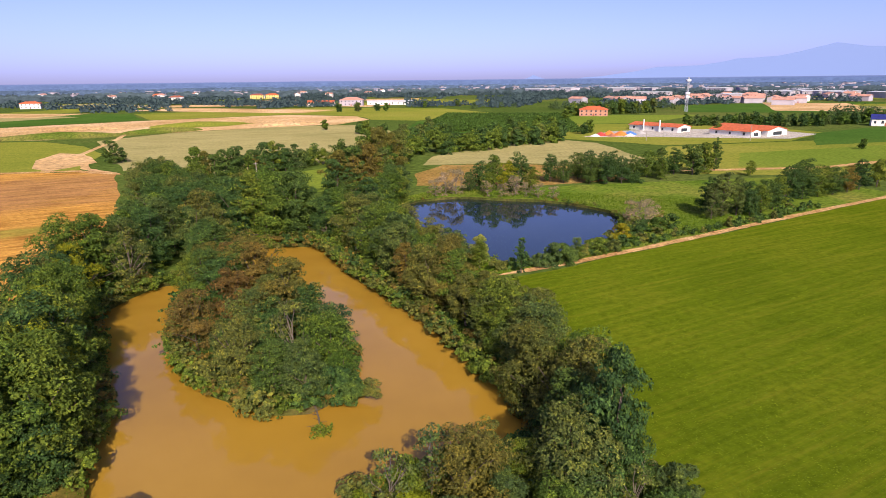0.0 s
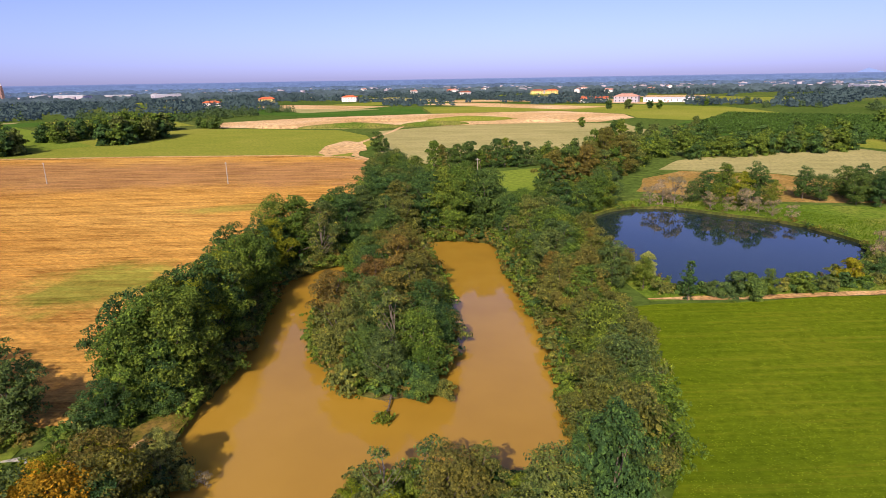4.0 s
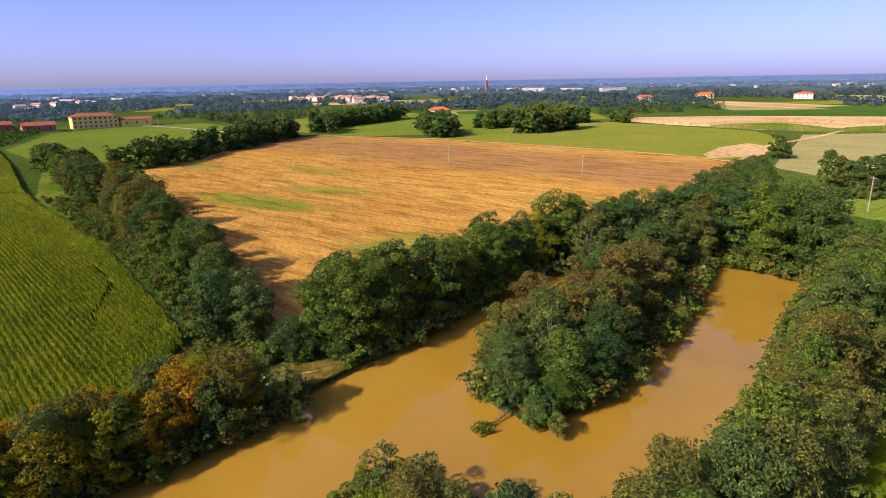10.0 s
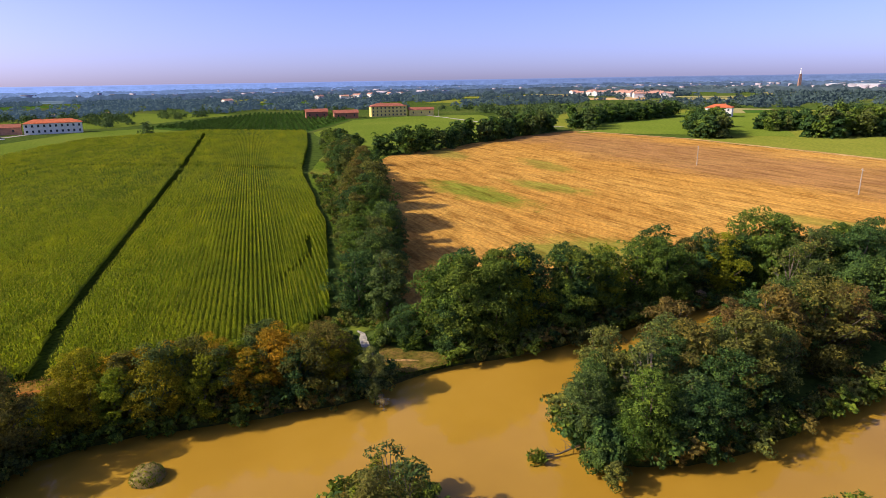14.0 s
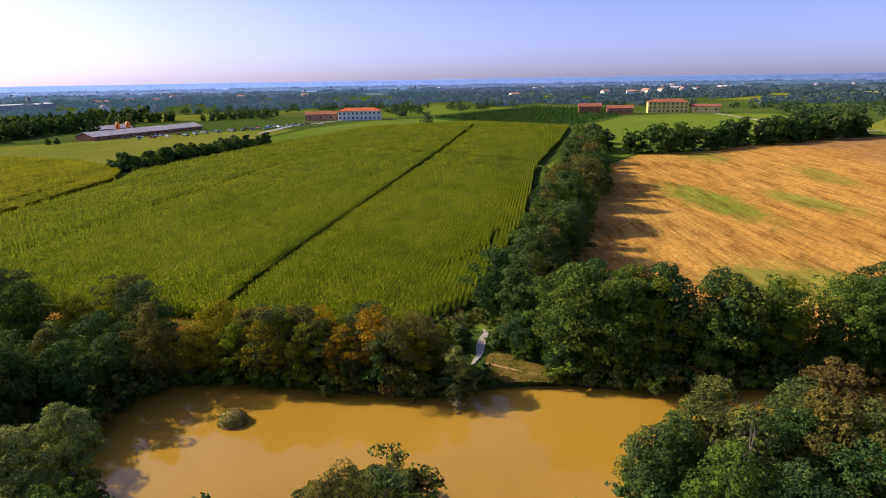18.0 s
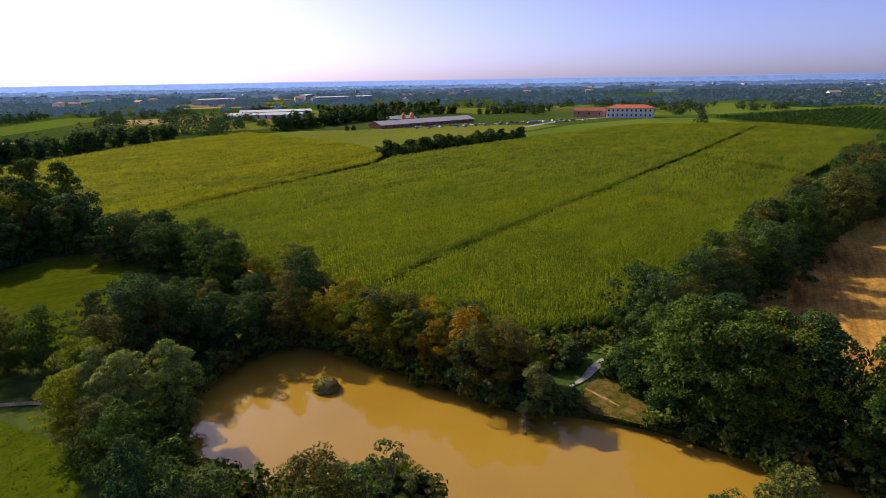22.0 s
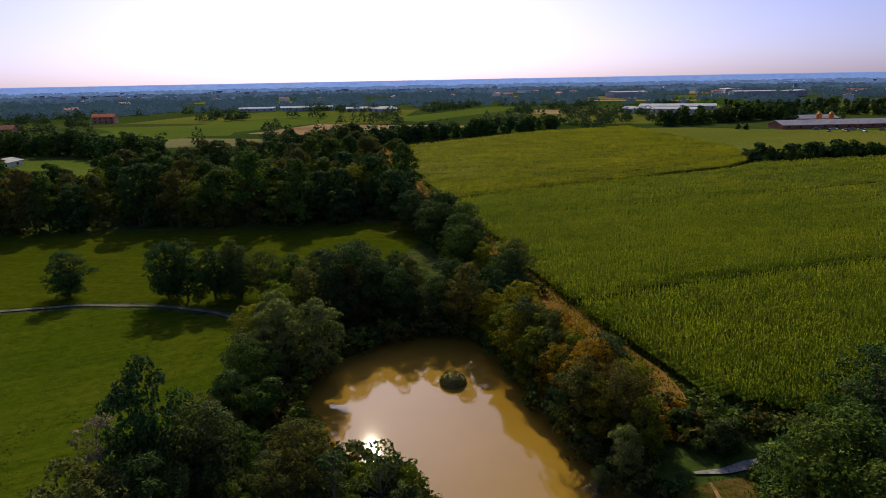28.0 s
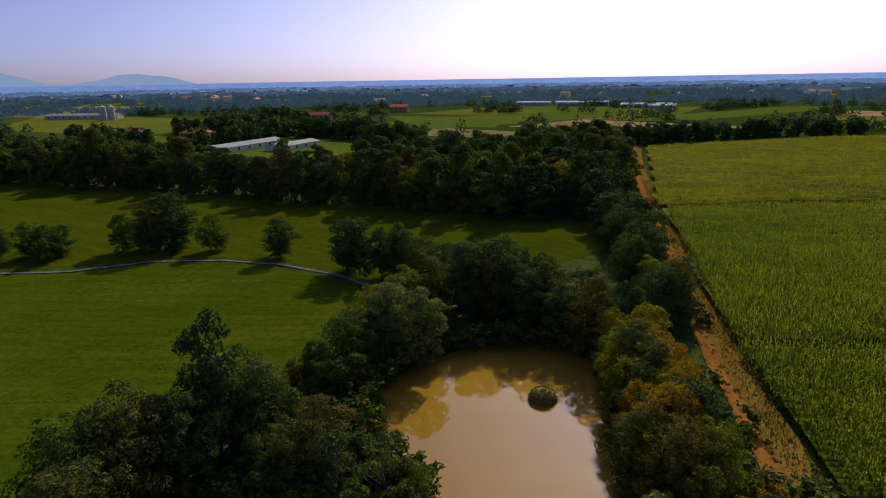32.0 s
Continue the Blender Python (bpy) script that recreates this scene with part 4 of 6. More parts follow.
STRIP = [(-35.5, -0.5), (-26.8, -25.5), (-16.4, -62), (-3.8, -104), (9.9, -150), (13.5, -150), (-0.2, -104), (-12.6, -62), (-22.6, -25.5), (-31.6, -0.5)]
grass("track_weeds", "straw and low weeds on the headland", STRIP, (-36, -150, 14, 0), 11, mr, 0.20, [([(-30.9, -2), (-21.8, -29), (-11.6, -64), (0.8, -104), (14, -150)], 1.3)], "straw_blade")
grass("track_weeds", "green tufts on the headland", STRIP, (-36, -150, 14, 0), 11, mr, 0.28, [([(-30.9, -2), (-21.8, -29), (-11.6, -64), (0.8, -104), (14, -150)], 1.5)])
grass("landing_weeds", "ragged grass on the landing", [(-37, 8), (-34, 12), (-33.5, 20), (-30.5, 20), (-28.2, 15.5), (-27.0, 12.8), (-29, 9.5), (-33, 8)], (-37, 8, -27, 20), 14, mr, 0.2, [(SANDY, 0.5), (GRAVEL_PATH, 0.8)])
grass("bank_weeds", "tall weeds and grass round the pond", [(9, 73), (40, 91), (80, 116), (70, 140), (40, 150), (0, 160), (-14, 140), (-12, 118), (-2, 96)], (-14, 73, 80, 160), 6, mr, 0.3, [(blue_rim + blue_rim[:1], 0.2)])
MEADOW_NEAR = [(9, 70.5), (25, 79.5), (40, 88), (62, 101), (85, 70), (90, 30), (82, -8), (72, -20), (63, -25), (50, -28), (37, -28), (24, -25), (16, -10), (16, 10), (16.5, 36), (8, 55), (3, 66)]
grass("meadow_grass", "short uneven grass of the mown meadow", MEADOW_NEAR, (3, -28, 90, 101), 13, mr, 0.07, [([(12, -14), (18, -22), (27, -27), (37, -29.5), (50, -29.5), (62, -26.5), (73, -20), (81, -9)], 0.9)], "meadow_blade", 1.15)

# ---- trees ----
K = {}
NAMES = {"green": "broadleaf_tree", "yellow": "broadleaf_tree", "dark": "tree", "acacia": "acacia_tree", "olive": "turning_tree", "autumn": "turning_tree", "russet": "turning_tree"}
SHAPES = ((3.1, 88, 1.0, 0.06), (2.8, 78, 0.9, 0.04), (3.5, 96, 1.15, 0.06))
for leaf in ("green", "dark", "acacia", "olive", "yellow", "autumn", "russet"):
    K[leaf] = [tree_kind(NAMES[leaf], 11 + 7 * i + 100 * len(leaf), leaf, 10, r, c, 78, 0.145, p, lo, 0.5) for i, (r, c, p, lo) in enumerate(SHAPES)]
    K[leaf + "_light"] = [tree_kind(NAMES[leaf], 13 + 7 * i + 100 * len(leaf), leaf, 10, r * 1.2, c // 2, 100, 0.21, p, 0.02, 0.6) for i, (r, c, p, lo) in enumerate(SHAPES[:2])]
K["silver"] = [tree_kind("willow_tree", 301 + i, "silver", 9, 2.6, 76, 150, 0.15, 0.95, 0.10, 0.26, 0.5) for i in range(2)]
K["poplar"] = [tree_kind("poplar_tree", 321 + i, "dark", 12, 1.8, 66, 90, 0.16, 1.1, 0.05, 0.6) for i in range(2)]
K["silver_grey"] = [tree_kind("tree", 331 + i, "grey", 10, 2.3, 72, 130, 0.115, 1.05, 0.05, 0.4) for i in range(2)]
K["sparse"] = [tree_kind("sparse_tree", 341 + i, "acacia", 9, 2.6, 24, 34, 0.20, 1.0, 0.25, 0.55, 0.0, True, 0.16) for i in range(2)]
K["bush"] = [tree_kind("bush", 361 + i, lf, 3, 1.9, 26, 105, 0.14, 0.9, 0.02, 0.55, 0, False, 0.06) for i, lf in enumerate(("green", "acacia", "dark"))]
K["autumn_bush"] = [tree_kind("bush", 371 + i, lf, 3, 1.8, 26, 100, 0.14, 0.9, 0.02, 0.55, 0, False, 0.06) for i, lf in enumerate(("autumn", "yellow", "olive"))]
K["dry_bush"] = [tree_kind("dry_bush", 381 + i, "dry", 3.2, 1.5, 22, 34, 0.15, 1.0, 0.05, 0.3, 0, True, 0.07) for i in range(2)]
K["lone"] = [tree_kind("tree", 401 + i, lf, 9, 3.2, 30, 22, 0.55, 1.0, 0.05) for i, lf in enumerate(("green", "dark", "acacia"))]


def crown_arrays(seed, h, rad, clumps, per, size):
    rng = np.random.default_rng(seed)
    out = []
    for _ in range(4):
        p, nr, cs = crown_points(rng, clumps, per, (0.02 * h, h * 0.95, rad, 1.0))
        inner = rng.choice(len(p), len(p) // 4, replace=False)
        heart = np.array([0, 0, 0.5 * h])
        deep = leaves(heart + (p[inner] - heart) * 0.68, nr[inner], size * 1.9, rng, 0.8)[0]
        out.append(np.concatenate([leaves(p, nr, size, rng, 0.78, 0.0, 0.42)[0], deep]))
    return out


MID_FINE = crown_arrays(44, 1.0, 0.45, 36, 28, 0.038)
MID, MID_LOW, UNDER = crown_arrays(41, 1.0, 0.45, 30, 22, 0.056), crown_arrays(42, 1.0, 0.62, 14, 12, 0.14), crown_arrays(43, 1.0, 0.7, 11, 14, 0.085)
STUFF = {}
under_places = []


def under(place):
    """A place for undergrowth, unless the path runs there."""
    if min(near_line(GRAVEL_PATH, place[0], place[1]), near_line(SANDY, place[0], place[1])) > 0.7 + place[2] * 0.5:
        under_places.append(place)



WORDS = {"green": "broad green leafy tree", "dark": "dense dark green tree", "acacia": "feathery grey-green acacia tree", "olive": "leafy tree turning brownish olive",
         "yellow": "yellow-green leafy tree", "autumn": "small tree turning orange and yellow", "russet": "tree with dull brown-green drying leaves", "silver": "silvery willow tree", "poplar": "narrow upright dark poplar",
         "silver_grey": "tall grey-green willow-leaved tree", "sparse": "thin half-bare tree with visible branches", "bush": "low green bush", "autumn_bush": "low bush turning yellow and orange", "dry_bush": "dry grey-brown bush",
         "lone": "round leafy tree"}
tr = random.Random(5)


def put(kind, x, y, h, where, group="", tall=1.0, z=0.0, pick=None, light=False):
    base = {"silver": 9, "poplar": 12, "sparse": 9, "bush": 3, "autumn_bush": 3, "dry_bush": 3.2, "lone": 9}.get(kind, 10)
    word = WORDS[kind]
    if kind + "_light" in K and (light or math.hypot(x + 3, y - 14) > 190):
        kind += "_light"
    k = K[kind][pick if pick is not None else tr.randrange(len(K[kind]))]
    return plant(k, x, y, h / base, word + " " + where, group or "trees " + where, tr.uniform(0, 6.28), z, "bush" if "bush" in kind else "tree", tall)


# the stubble runs down to the bank between the hedge and the bank trees
GAP = [(-41, 12.8), (-50, 13.2), (-62, 15)]


def belt(line, width, step, h, kinds, where, tall=1.0, avoid=None):
    """A belt of trees along a line; kinds: a word for each share of them."""
    for (x0, y0), (x1, y1) in zip(line, line[1:]):
        d = math.hypot(x1 - x0, y1 - y0)
        k = max(1, round(d / step * max(1, width / 5)))
        for i in range(k):
            f, o = (i + tr.uniform(0.1, 0.9)) / k, tr.uniform(-0.5, 0.5) * width
            x, y = x0 + (x1 - x0) * f - (y1 - y0) / d * o, y0 + (y1 - y0) * f + (x1 - x0) / d * o
            if any(inside(p, x, y) for p in (BROWN, BLUE)) or near_line(GRAVEL_PATH, x, y) < 1.6 or near_line(SANDY, x, y) < 2.2 or near_line(GAP, x, y) < 3.2:
                continue
            kind = tr.choice(kinds)
            if kind == "mid" and math.hypot(x, y) < 215:
                put(tr.choice(("dark", "green", "dark", "green", "acacia", "olive")), x, y, tr.uniform(*h) * 1.12, where, "", tall * tr.uniform(0.85, 1.3), light=True)
                continue
            if kind in ("mid", "mid_bush"):
                STUFF.setdefault((where, kind), []).append((x, y, tr.uniform(*h)))
                continue
            put(kind, x, y, tr.uniform(*h), where, "", tall)
            for _ in range(2):
                ux, uy = x + tr.gauss(0, 2.2), y + tr.gauss(0, 2.2)
                if not any(inside(p, ux, uy) for p in (BROWN, BLUE)):
                    under((ux, uy, tr.uniform(1.4, 3.0)))


# the wooded tongue in the pond
belt([(-46, 88), (-37, 70), (-27.6, 52)], 6.6, 3.4, (7.4, 11.6), ["acacia", "acacia", "dark", "olive"], "on the pond peninsula")
belt([(-24, 52), (-16.5, 38)], 9, 3.2, (7.2, 9.8), ["acacia", "acacia", "dark", "dark"], "on the pond peninsula")
for x, y, h, k in ((-14.5, 32, 7, "acacia"), (-18, 33, 7, "dark"), (-22.5, 35, 8.5, "acacia"), (-12.8, 37, 8, "green"), (-12.0, 33, 3.6, "bush"), (-9.6, 32.6, 2.6, "bush"), (-8.0, 33.2, 1.8, "bush"), (-11, 35, 4.5, "green"), (-20, 43, 10, "olive"), (-19.5, 48, 11, "olive"), (-28, 60, 11.5, "olive"), (-22, 41, 9.5, "acacia"), (-17, 38, 9, "sparse"), (-26, 41, 5, "acacia"), (-30, 46, 5.5, "acacia"), (-13, 42, 7, "dark"), (-33, 52, 6.5, "green"), (-37, 62, 8, "green"), (-30.7, 44.5, 8.6, "russet"), (-29.6, 60.5, 10.2, "russet"), (-32.5, 66, 9.4, "russet"), (-27.5, 50, 9.4, "russet")):
    put(k, x, y, h, "at the tip of the peninsula")
# west bank
belt([(-37, 18), (-41, 30)], 7, 2.9, (9, 12.8), ["green", "yellow", "dark", "green", "dark"], "on the west bank")
belt([(-41, 30), (-52, 48), (-57, 66)], 7, 3.5, (7.5, 12.8), ["green", "dark", "yellow", "acacia"], "on the west bank")
belt([(-57, 66), (-55, 85), (-48, 98)], 10, 4.2, (11, 13), ["green", "dark", "acacia", "dark"], "on the west bank")
belt([(-44, 100), (-30, 102)], 8, 3.6, (13, 15), ["dark", "dark", "green"], "at the head of the pond")
belt([(-30, 102), (-20, 101)], 6, 3.8, (9, 11), ["dark", "green"], "at the head of the pond")
belt([(-52, 100), (-62, 115), (-76, 138), (-84, 152)], 13, 4.8, (10.5, 13), ["dark", "dark", "green", "acacia"], "in the wood by the stubble")
# east bank between the two ponds
belt([(-17, 98), (-12, 82), (-6, 70)], 7, 3.8, (9.5, 11.5), ["acacia", "green", "acacia"], "between the two ponds")
belt([(-4.5, 70), (2.5, 57), (8, 44), (11.2, 33), (12.2, 23)], 6.8, 2.7, (7, 11.4), ["acacia", "green", "acacia", "olive", "acacia"], "on the east bank")
belt([(-18, 112), (-16, 130), (-14, 145)], 9, 4.2, (8.5, 11), ["dark", "green", "acacia"], "between the two ponds")
belt([(-12, 99), (-5.5, 86), (2, 73)], 5, 3.6, (6.5, 9), ["acacia", "green", "dark"], "between the two ponds")
belt([(-5, 92), (1, 84), (7, 76)], 4, 3.0, (4.5, 6.5), ["acacia", "green", "olive"], "between the two ponds")
# clump at the foot of the camera's circle
for x, y, h, k in ((1.8, 14.4, 7.8, "olive"), (3.2, 16.8, 7.2, "acacia"), (-1.0, 16.2, 6.5, "sparse"), (-4.2, 14.2, 6.2, "sparse"), (-6.2, 13.0, 3.6, "yellow"), (-5.0, 12.2, 2.8, "bush"), (-2.6, 13.0, 3.0, "autumn_bush"), (0.2, 12.0, 3.2, "bush"), (-3.0, 16.6, 3.0, "bush"),
                   (-6.4, 14.6, 2.4, "bush"), (4.6, 13.6, 4.6, "acacia"), (6.5, 17.5, 4.8, "green"), (8.6, 16.0, 5.2, "acacia"), (3.2, 18.8, 3.4, "bush"), (0.2, 18.6, 2.8, "bush"), (6.2, 20.0, 3.2, "bush"), (14.6, 17.2, 6.5, "dark"), (9.7, 14.7, 9.6, "acacia"), (9.4, 13.8, 8.0, "acacia"), (14.2, 13.4, 5.0, "sparse"),
                   (10.8, 21.0, 9.0, "dark"), (8.0, 11.5, 5.5, "green"), (17.0, 13.5, 2.6, "bush"), (11.0, 10.0, 4.5, "olive"), (14.0, 20.5, 8.0, "silver_grey"), (18.0, 16.0, 3.0, "bush"), (10.0, 13.0, 4.0, "bush"), (16.2, 18.2, 3.0, "dry_bush")):
    put(k, x, y, h, "on the pond's near shore")
put("dark", 12.8, 15.7, 9.5, "standing tall on the pond's near shore", tall=1.5, pick=1)
# south-west shore and the corner by the path
belt([(-24.6, 6.5), (-22, 1), (-19.5, -7), (-16.5, -15)], 3.6, 1.8, (6.2, 8.6), ["olive", "yellow", "olive", "autumn", "acacia", "autumn", "yellow"], "along the south-west shore")
belt([(-25.5, 2), (-21, -9), (-17.2, -20)], 2.4, 2.6, (6.8, 8.2), ["yellow", "autumn", "olive", "autumn"], "along the south-west shore")
belt([(-28, 4), (-23, -5), (-19, -16)], 1.8, 1.9, (1.9, 3.2), ["autumn_bush", "autumn_bush", "bush"], "along the headland track")
belt([(-26.2, -3), (-19.4, -23)], 1.2, 3.4, (1.1, 1.9), ["autumn_bush", "autumn_bush", "bush"], "along the headland track")
belt([(-33.5, 1.2), (-30, 0.2)], 1.6, 1.2, (1.6, 2.8), ["bush", "autumn_bush"], "along the headland track")
put("silver", -23.6, 9.6, 5.2, "leaning over the water")
put("silver", -21.6, 10.4, 2.6, "in the shallow water", z=-0.7)
put("dry_bush", -20.8, 11.4, 1.6, "in the shallow water", z=-0.7)
belt([(-36, 10), (-34, 5), (-31, 2)], 3, 2.0, (1.6, 2.8), ["bush"], "beside the gravel path")
# hedge between the maize and the stubble
belt([(-42, 7.5), (-60, 5), (-80, 1)], 5.5, 3.4, (6.5, 11), ["green", "olive", "acacia", "dark"], "in the hedge by the maize")
belt([(-80, 1), (-110, -6), (-150, -12), (-190, -28)], 7, 3.9, (8, 13.8), ["dark", "green", "olive", "acacia"], "in the hedge by the maize")
belt([(-190, -28), (-235, -34), (-280, -50)], 11, 6.5, (7, 9.5), ["mid"], "in the hedge by the maize")
belt([(-240, -20), (-268, 6), (-296, 22)], 8, 6.0, (8, 11), ["mid"], "at the edge of the stubble")
belt([(-300, 26), (-335, 52), (-368, 76)], 10, 6.0, (8, 12), ["mid"], "at the edge of the stubble")
for x, y, h, k in ((-34.4, 20.5, 12.0, "green"), (-35.2, 24, 11.5, "green"), (-35.6, 15.6, 10.5, "green"), (-33.6, 18.2, 8.5, "dark"), (-35.0, 12.6, 6, "dark"), (-36, 17.5, 9, "green"), (-33.8, 17.6, 3.0, "bush"), (-34.6, 13.0, 2.4, "bush"), (-36.5, 10.8, 3.2, "bush"), (-38.5, 27, 11, "yellow"), (-42.5, 34.5, 11.5, "green"), (-46, 40, 11, "yellow"),
                   (-50.5, 55.5, 2.2, "dry_bush"), (-50.5, 68, 9, "sparse"), (-53, 72, 10, "sparse"), (-15.8, -12.5, 6.4, "autumn"), (-14.2, -16.5, 6.2, "autumn"), (-18.0, -9.5, 5.2, "autumn"), (-13.0, -19.0, 6.5, "autumn"), (-24.0, -1.6, 8.2, "acacia"), (-21.5, -3.5, 5.5, "autumn"), (-26.2, 6.4, 6.2, "yellow"), (-21.0, 2.4, 6.5, "dark"), (-16.2, -10.6, 7.6, "autumn"), (-17.6, -16.0, 7.4, "autumn"), (-17.4, -6.4, 7.4, "yellow"), (-19.4, -2.6, 7.2, "autumn"), (-15.4, -14.0, 7.0, "yellow"), (-20.0, -9.0, 6.8, "autumn")):
    put(k, x, y, h, "near the pond path" if y > 5 else "along the headland track")
# the wooded corner south of the pond
belt([(-14, -24), (-4, -25.5), (6, -21)], 7, 3.4, (7, 9.6), ["olive", "acacia", "yellow", "dark"], "in the southern corner wood")
belt([(-16, -30), (-13, -42)], 7, 3.6, (7, 8.8), ["olive", "yellow", "acacia", "olive"], "beside the headland track")
belt([(-11, -46), (-6, -62), (2, -82)], 8, 4.2, (8, 10), ["dark", "green", "acacia"], "beside the headland track")
belt([(-2, -32), (8, -34)], 7, 3.6, (8, 10.5), ["dark", "olive", "acacia"], "in the southern corner wood")
for x, y, h, k in ((10.7, -8.3, 9.3, "silver"), (6.8, -8.6, 9.0, "silver"), (12.5, -11.5, 9.0, "silver"), (13.5, -16, 9, "yellow"), (15.0, -11, 7.5, "yellow"), (6.3, -25, 11.2, "dark"), (8.5, -22.5, 11, "silver_grey"), (11, -19, 9.5, "olive"), (11.5, -27, 10, "silver_grey"), (17, -31, 8, "green"), (21, -32.5, 8, "olive"), (25.5, -33, 8.5, "acacia"), (29.5, -32.5, 9.0, "dark"), (33.5, -31.5, 10.4, "dark"),
                   (54, -33.5, 7.2, "dark"), (69, -31, 7.0, "green"), (78.5, -28, 11.0, "dark"), (82, -26, 9.5, "olive"), (85.5, -22, 7, "green"), (75.5, -26.5, 6, "dark"), (37, -32.5, 9.5, "dark"), (27.5, -35, 9, "green"), (80, -24, 6, "dark"), (96, -13, 6.0, "dark"), (106, -8, 6.5, "green"), (93, -14, 6.0, "green"), (98, -11, 6.5, "green"), (103, -8, 6, "dark"), (91, -10, 4.5, "green"), (108, -4, 6, "green"),
                   (11.8, 3.5, 6.5, "dark"), (13.0, 6.0, 5.0, "olive"), (12.0, -1.5, 7.5, "green"), (13.8, -5, 7, "acacia"), (10.8, 5.0, 5, "green"), (9.6, 2.0, 4.2, "bush"), (11, -14, 6, "dark"), (22.5, 8.5, 4.5, "dry_bush")):
    broad = x > 50 and y < 0
    put(k, x, y, h * (1.25 if broad else 1.0), "beside the gravel lane" if x > 25 else "on the south-east bank", tall=0.85 if broad else 1.0)
# northern hedges, the blue pond's shore
belt([(-84, 180), (-58, 207), (-30, 225)], 7, 3.6, (6, 8.6), ["mid"], "in the northern hedge")
belt([(-81, 154), (-67, 178)], 2.4, 1.5, (2.4, 3.4), ["bush"], "in the northern hedge")
belt([(-26, 150), (-24, 185), (-20, 225)], 10, 4.2, (8.5, 11.5), ["mid"], "in the northern hedge")
belt([(-22, 235), (20, 268), (62, 305)], 15, 7.0, (7, 10), ["mid"], "in the wood behind the hay meadow")
belt([(-24, 262), (-10, 300), (0, 330)], 12, 8.0, (6, 9), ["mid"], "in the wood behind the hay meadow")
for x, y, h, k in ((11.5, 155, 9, "dark"), (15.5, 157, 10.5, "green"), (19.5, 156, 9, "yellow"), (23, 158, 11, "dark"), (13.5, 153.5, 6, "green"), (20.5, 153, 5.5, "acacia"), (27, 156, 7, "green"), (47, 166, 9, "dark"), (52, 165, 9.5, "dark"), (57, 166, 9, "dark"), (61, 168, 8.5, "dark"), (8, 154, 6, "acacia"), (35, 170, 9, "dark"), (39, 168, 7.5, "dark"), (45, 175, 9, "dark"), (49, 176, 9.5, "dark"), (53, 174, 9, "dark"), (57, 177, 9, "dark"), (51, 171, 8, "acacia"), (69, 178, 9, "green"),
                   (74, 180, 10, "dark"), (80, 183, 9, "dark"), (86, 182, 11, "dark"), (92, 186, 10, "green"), (97, 190, 12, "poplar"), (72, 172, 6.5, "green"), (62, 166, 3.5, "bush"), (63.5, 114.5, 9, "silver_grey"), (67, 117, 11, "silver_grey"), (71, 118, 9.5, "silver_grey"), (65, 119, 9, "dark"), (74, 117.5, 6.5, "dark"), (78, 120, 7, "green"), (83, 124, 7, "dark"), (75, 121, 8, "dark"), (80, 123, 8, "dark"), (86, 127, 8, "green"),
                   (92, 133, 10, "dark"), (98, 137, 11, "dark"), (104, 140, 9, "green"), (110, 143, 8, "dark"), (116, 146, 8, "olive"), (122, 150, 9, "dark"), (130, 154, 8, "green"), (104, 178, 5, "green"),
                   (13.5, 74.5, 6.5, "poplar"), (6.5, 79, 6, "silver"), (24.5, 81.5, 4.5, "green"), (20.5, 79.8, 3.6, "bush"), (22.5, 80.4, 3.6, "bush"), (29, 85.5, 3.4, "bush"), (17, 78, 2.4, "bush"), (33, 88, 2.2, "bush"), (-137, 228, 10.0, "dark"), (-135, 230, 6.5, "dark")):
    put(k, x, y, h, "by the blue pond" if -20 < x < 60 else "in the open field")
for x, y, h in ((1, 149, 6.5), (4, 150, 7.5), (-2, 147.5, 5), (13, 146.5, 4.5), (17, 145, 4), (21, 147, 5.5), (27, 143.5, 4), (31, 141.5, 3.5), (44, 113, 5), (46.5, 110.5, 5.5), (49, 112, 4), (43.5, 109, 3.5), (24, 146, 4)):
    put("dry_bush", x, y, h, "on the pond shore")
belt([(36, 95), (46, 104), (52, 108)], 3, 3.0, (2, 3.4), ["bush", "autumn_bush"], "on the pond shore")
belt([(10, 76.5), (24, 83), (36, 91), (60, 104), (96, 126)], 2.2, 1.7, (1.0, 2.0), ["mid_bush"], "between the track and the pond")
# dark wood south of the meadow
belt([(6, -90), (40, -86), (80, -80)], 9, 4.2, (5.5, 12.5), ["mid"], "at the edge of the southern wood")
belt([(80, -80), (140, -72), (215, -60)], 10, 4.6, (5.5, 12.5), ["mid"], "at the edge of the southern wood")
belt([(8, -104), (60, -102), (120, -98)], 13, 6.4, (8, 11), ["mid"], "in the southern wood")
belt([(16, -128), (70, -132), (110, -150)], 24, 11.0, (8, 12), ["mid"], "in the southern wood")
belt([(28, -165), (60, -180), (52, -230)], 26, 8.5, (8, 12), ["mid"], "in the southern wood")
belt([(150, -96), (230, -104), (330, -86)], 16, 9.0, (7, 10), ["mid"], "by the southern farms")
belt([(250, -140), (300, -150), (340, -160)], 16, 8.0, (6, 9), ["mid"], "by the southern farms")
belt([(225, -150), (235, -200), (250, -240)], 12, 8.0, (6, 10), ["mid"], "by the southern farms")
belt([(300, -310), (350, -330), (380, -370)], 16, 8.0, (7, 10), ["mid"], "by the southern farms")
belt([(130, -215), (250, -240), (330, -215)], 18, 9.0, (7, 11), ["mid"], "by the southern farms")
belt([(44, -250), (10, -300), (-60, -345)], 18, 8.5, (6, 9), ["mid"], "below the maize field")
belt([(-114, -186), (-160, -200), (-212, -206)], 8, 2.6, (3.6, 5.2), ["mid_bush"], "in the hedge between the crops")
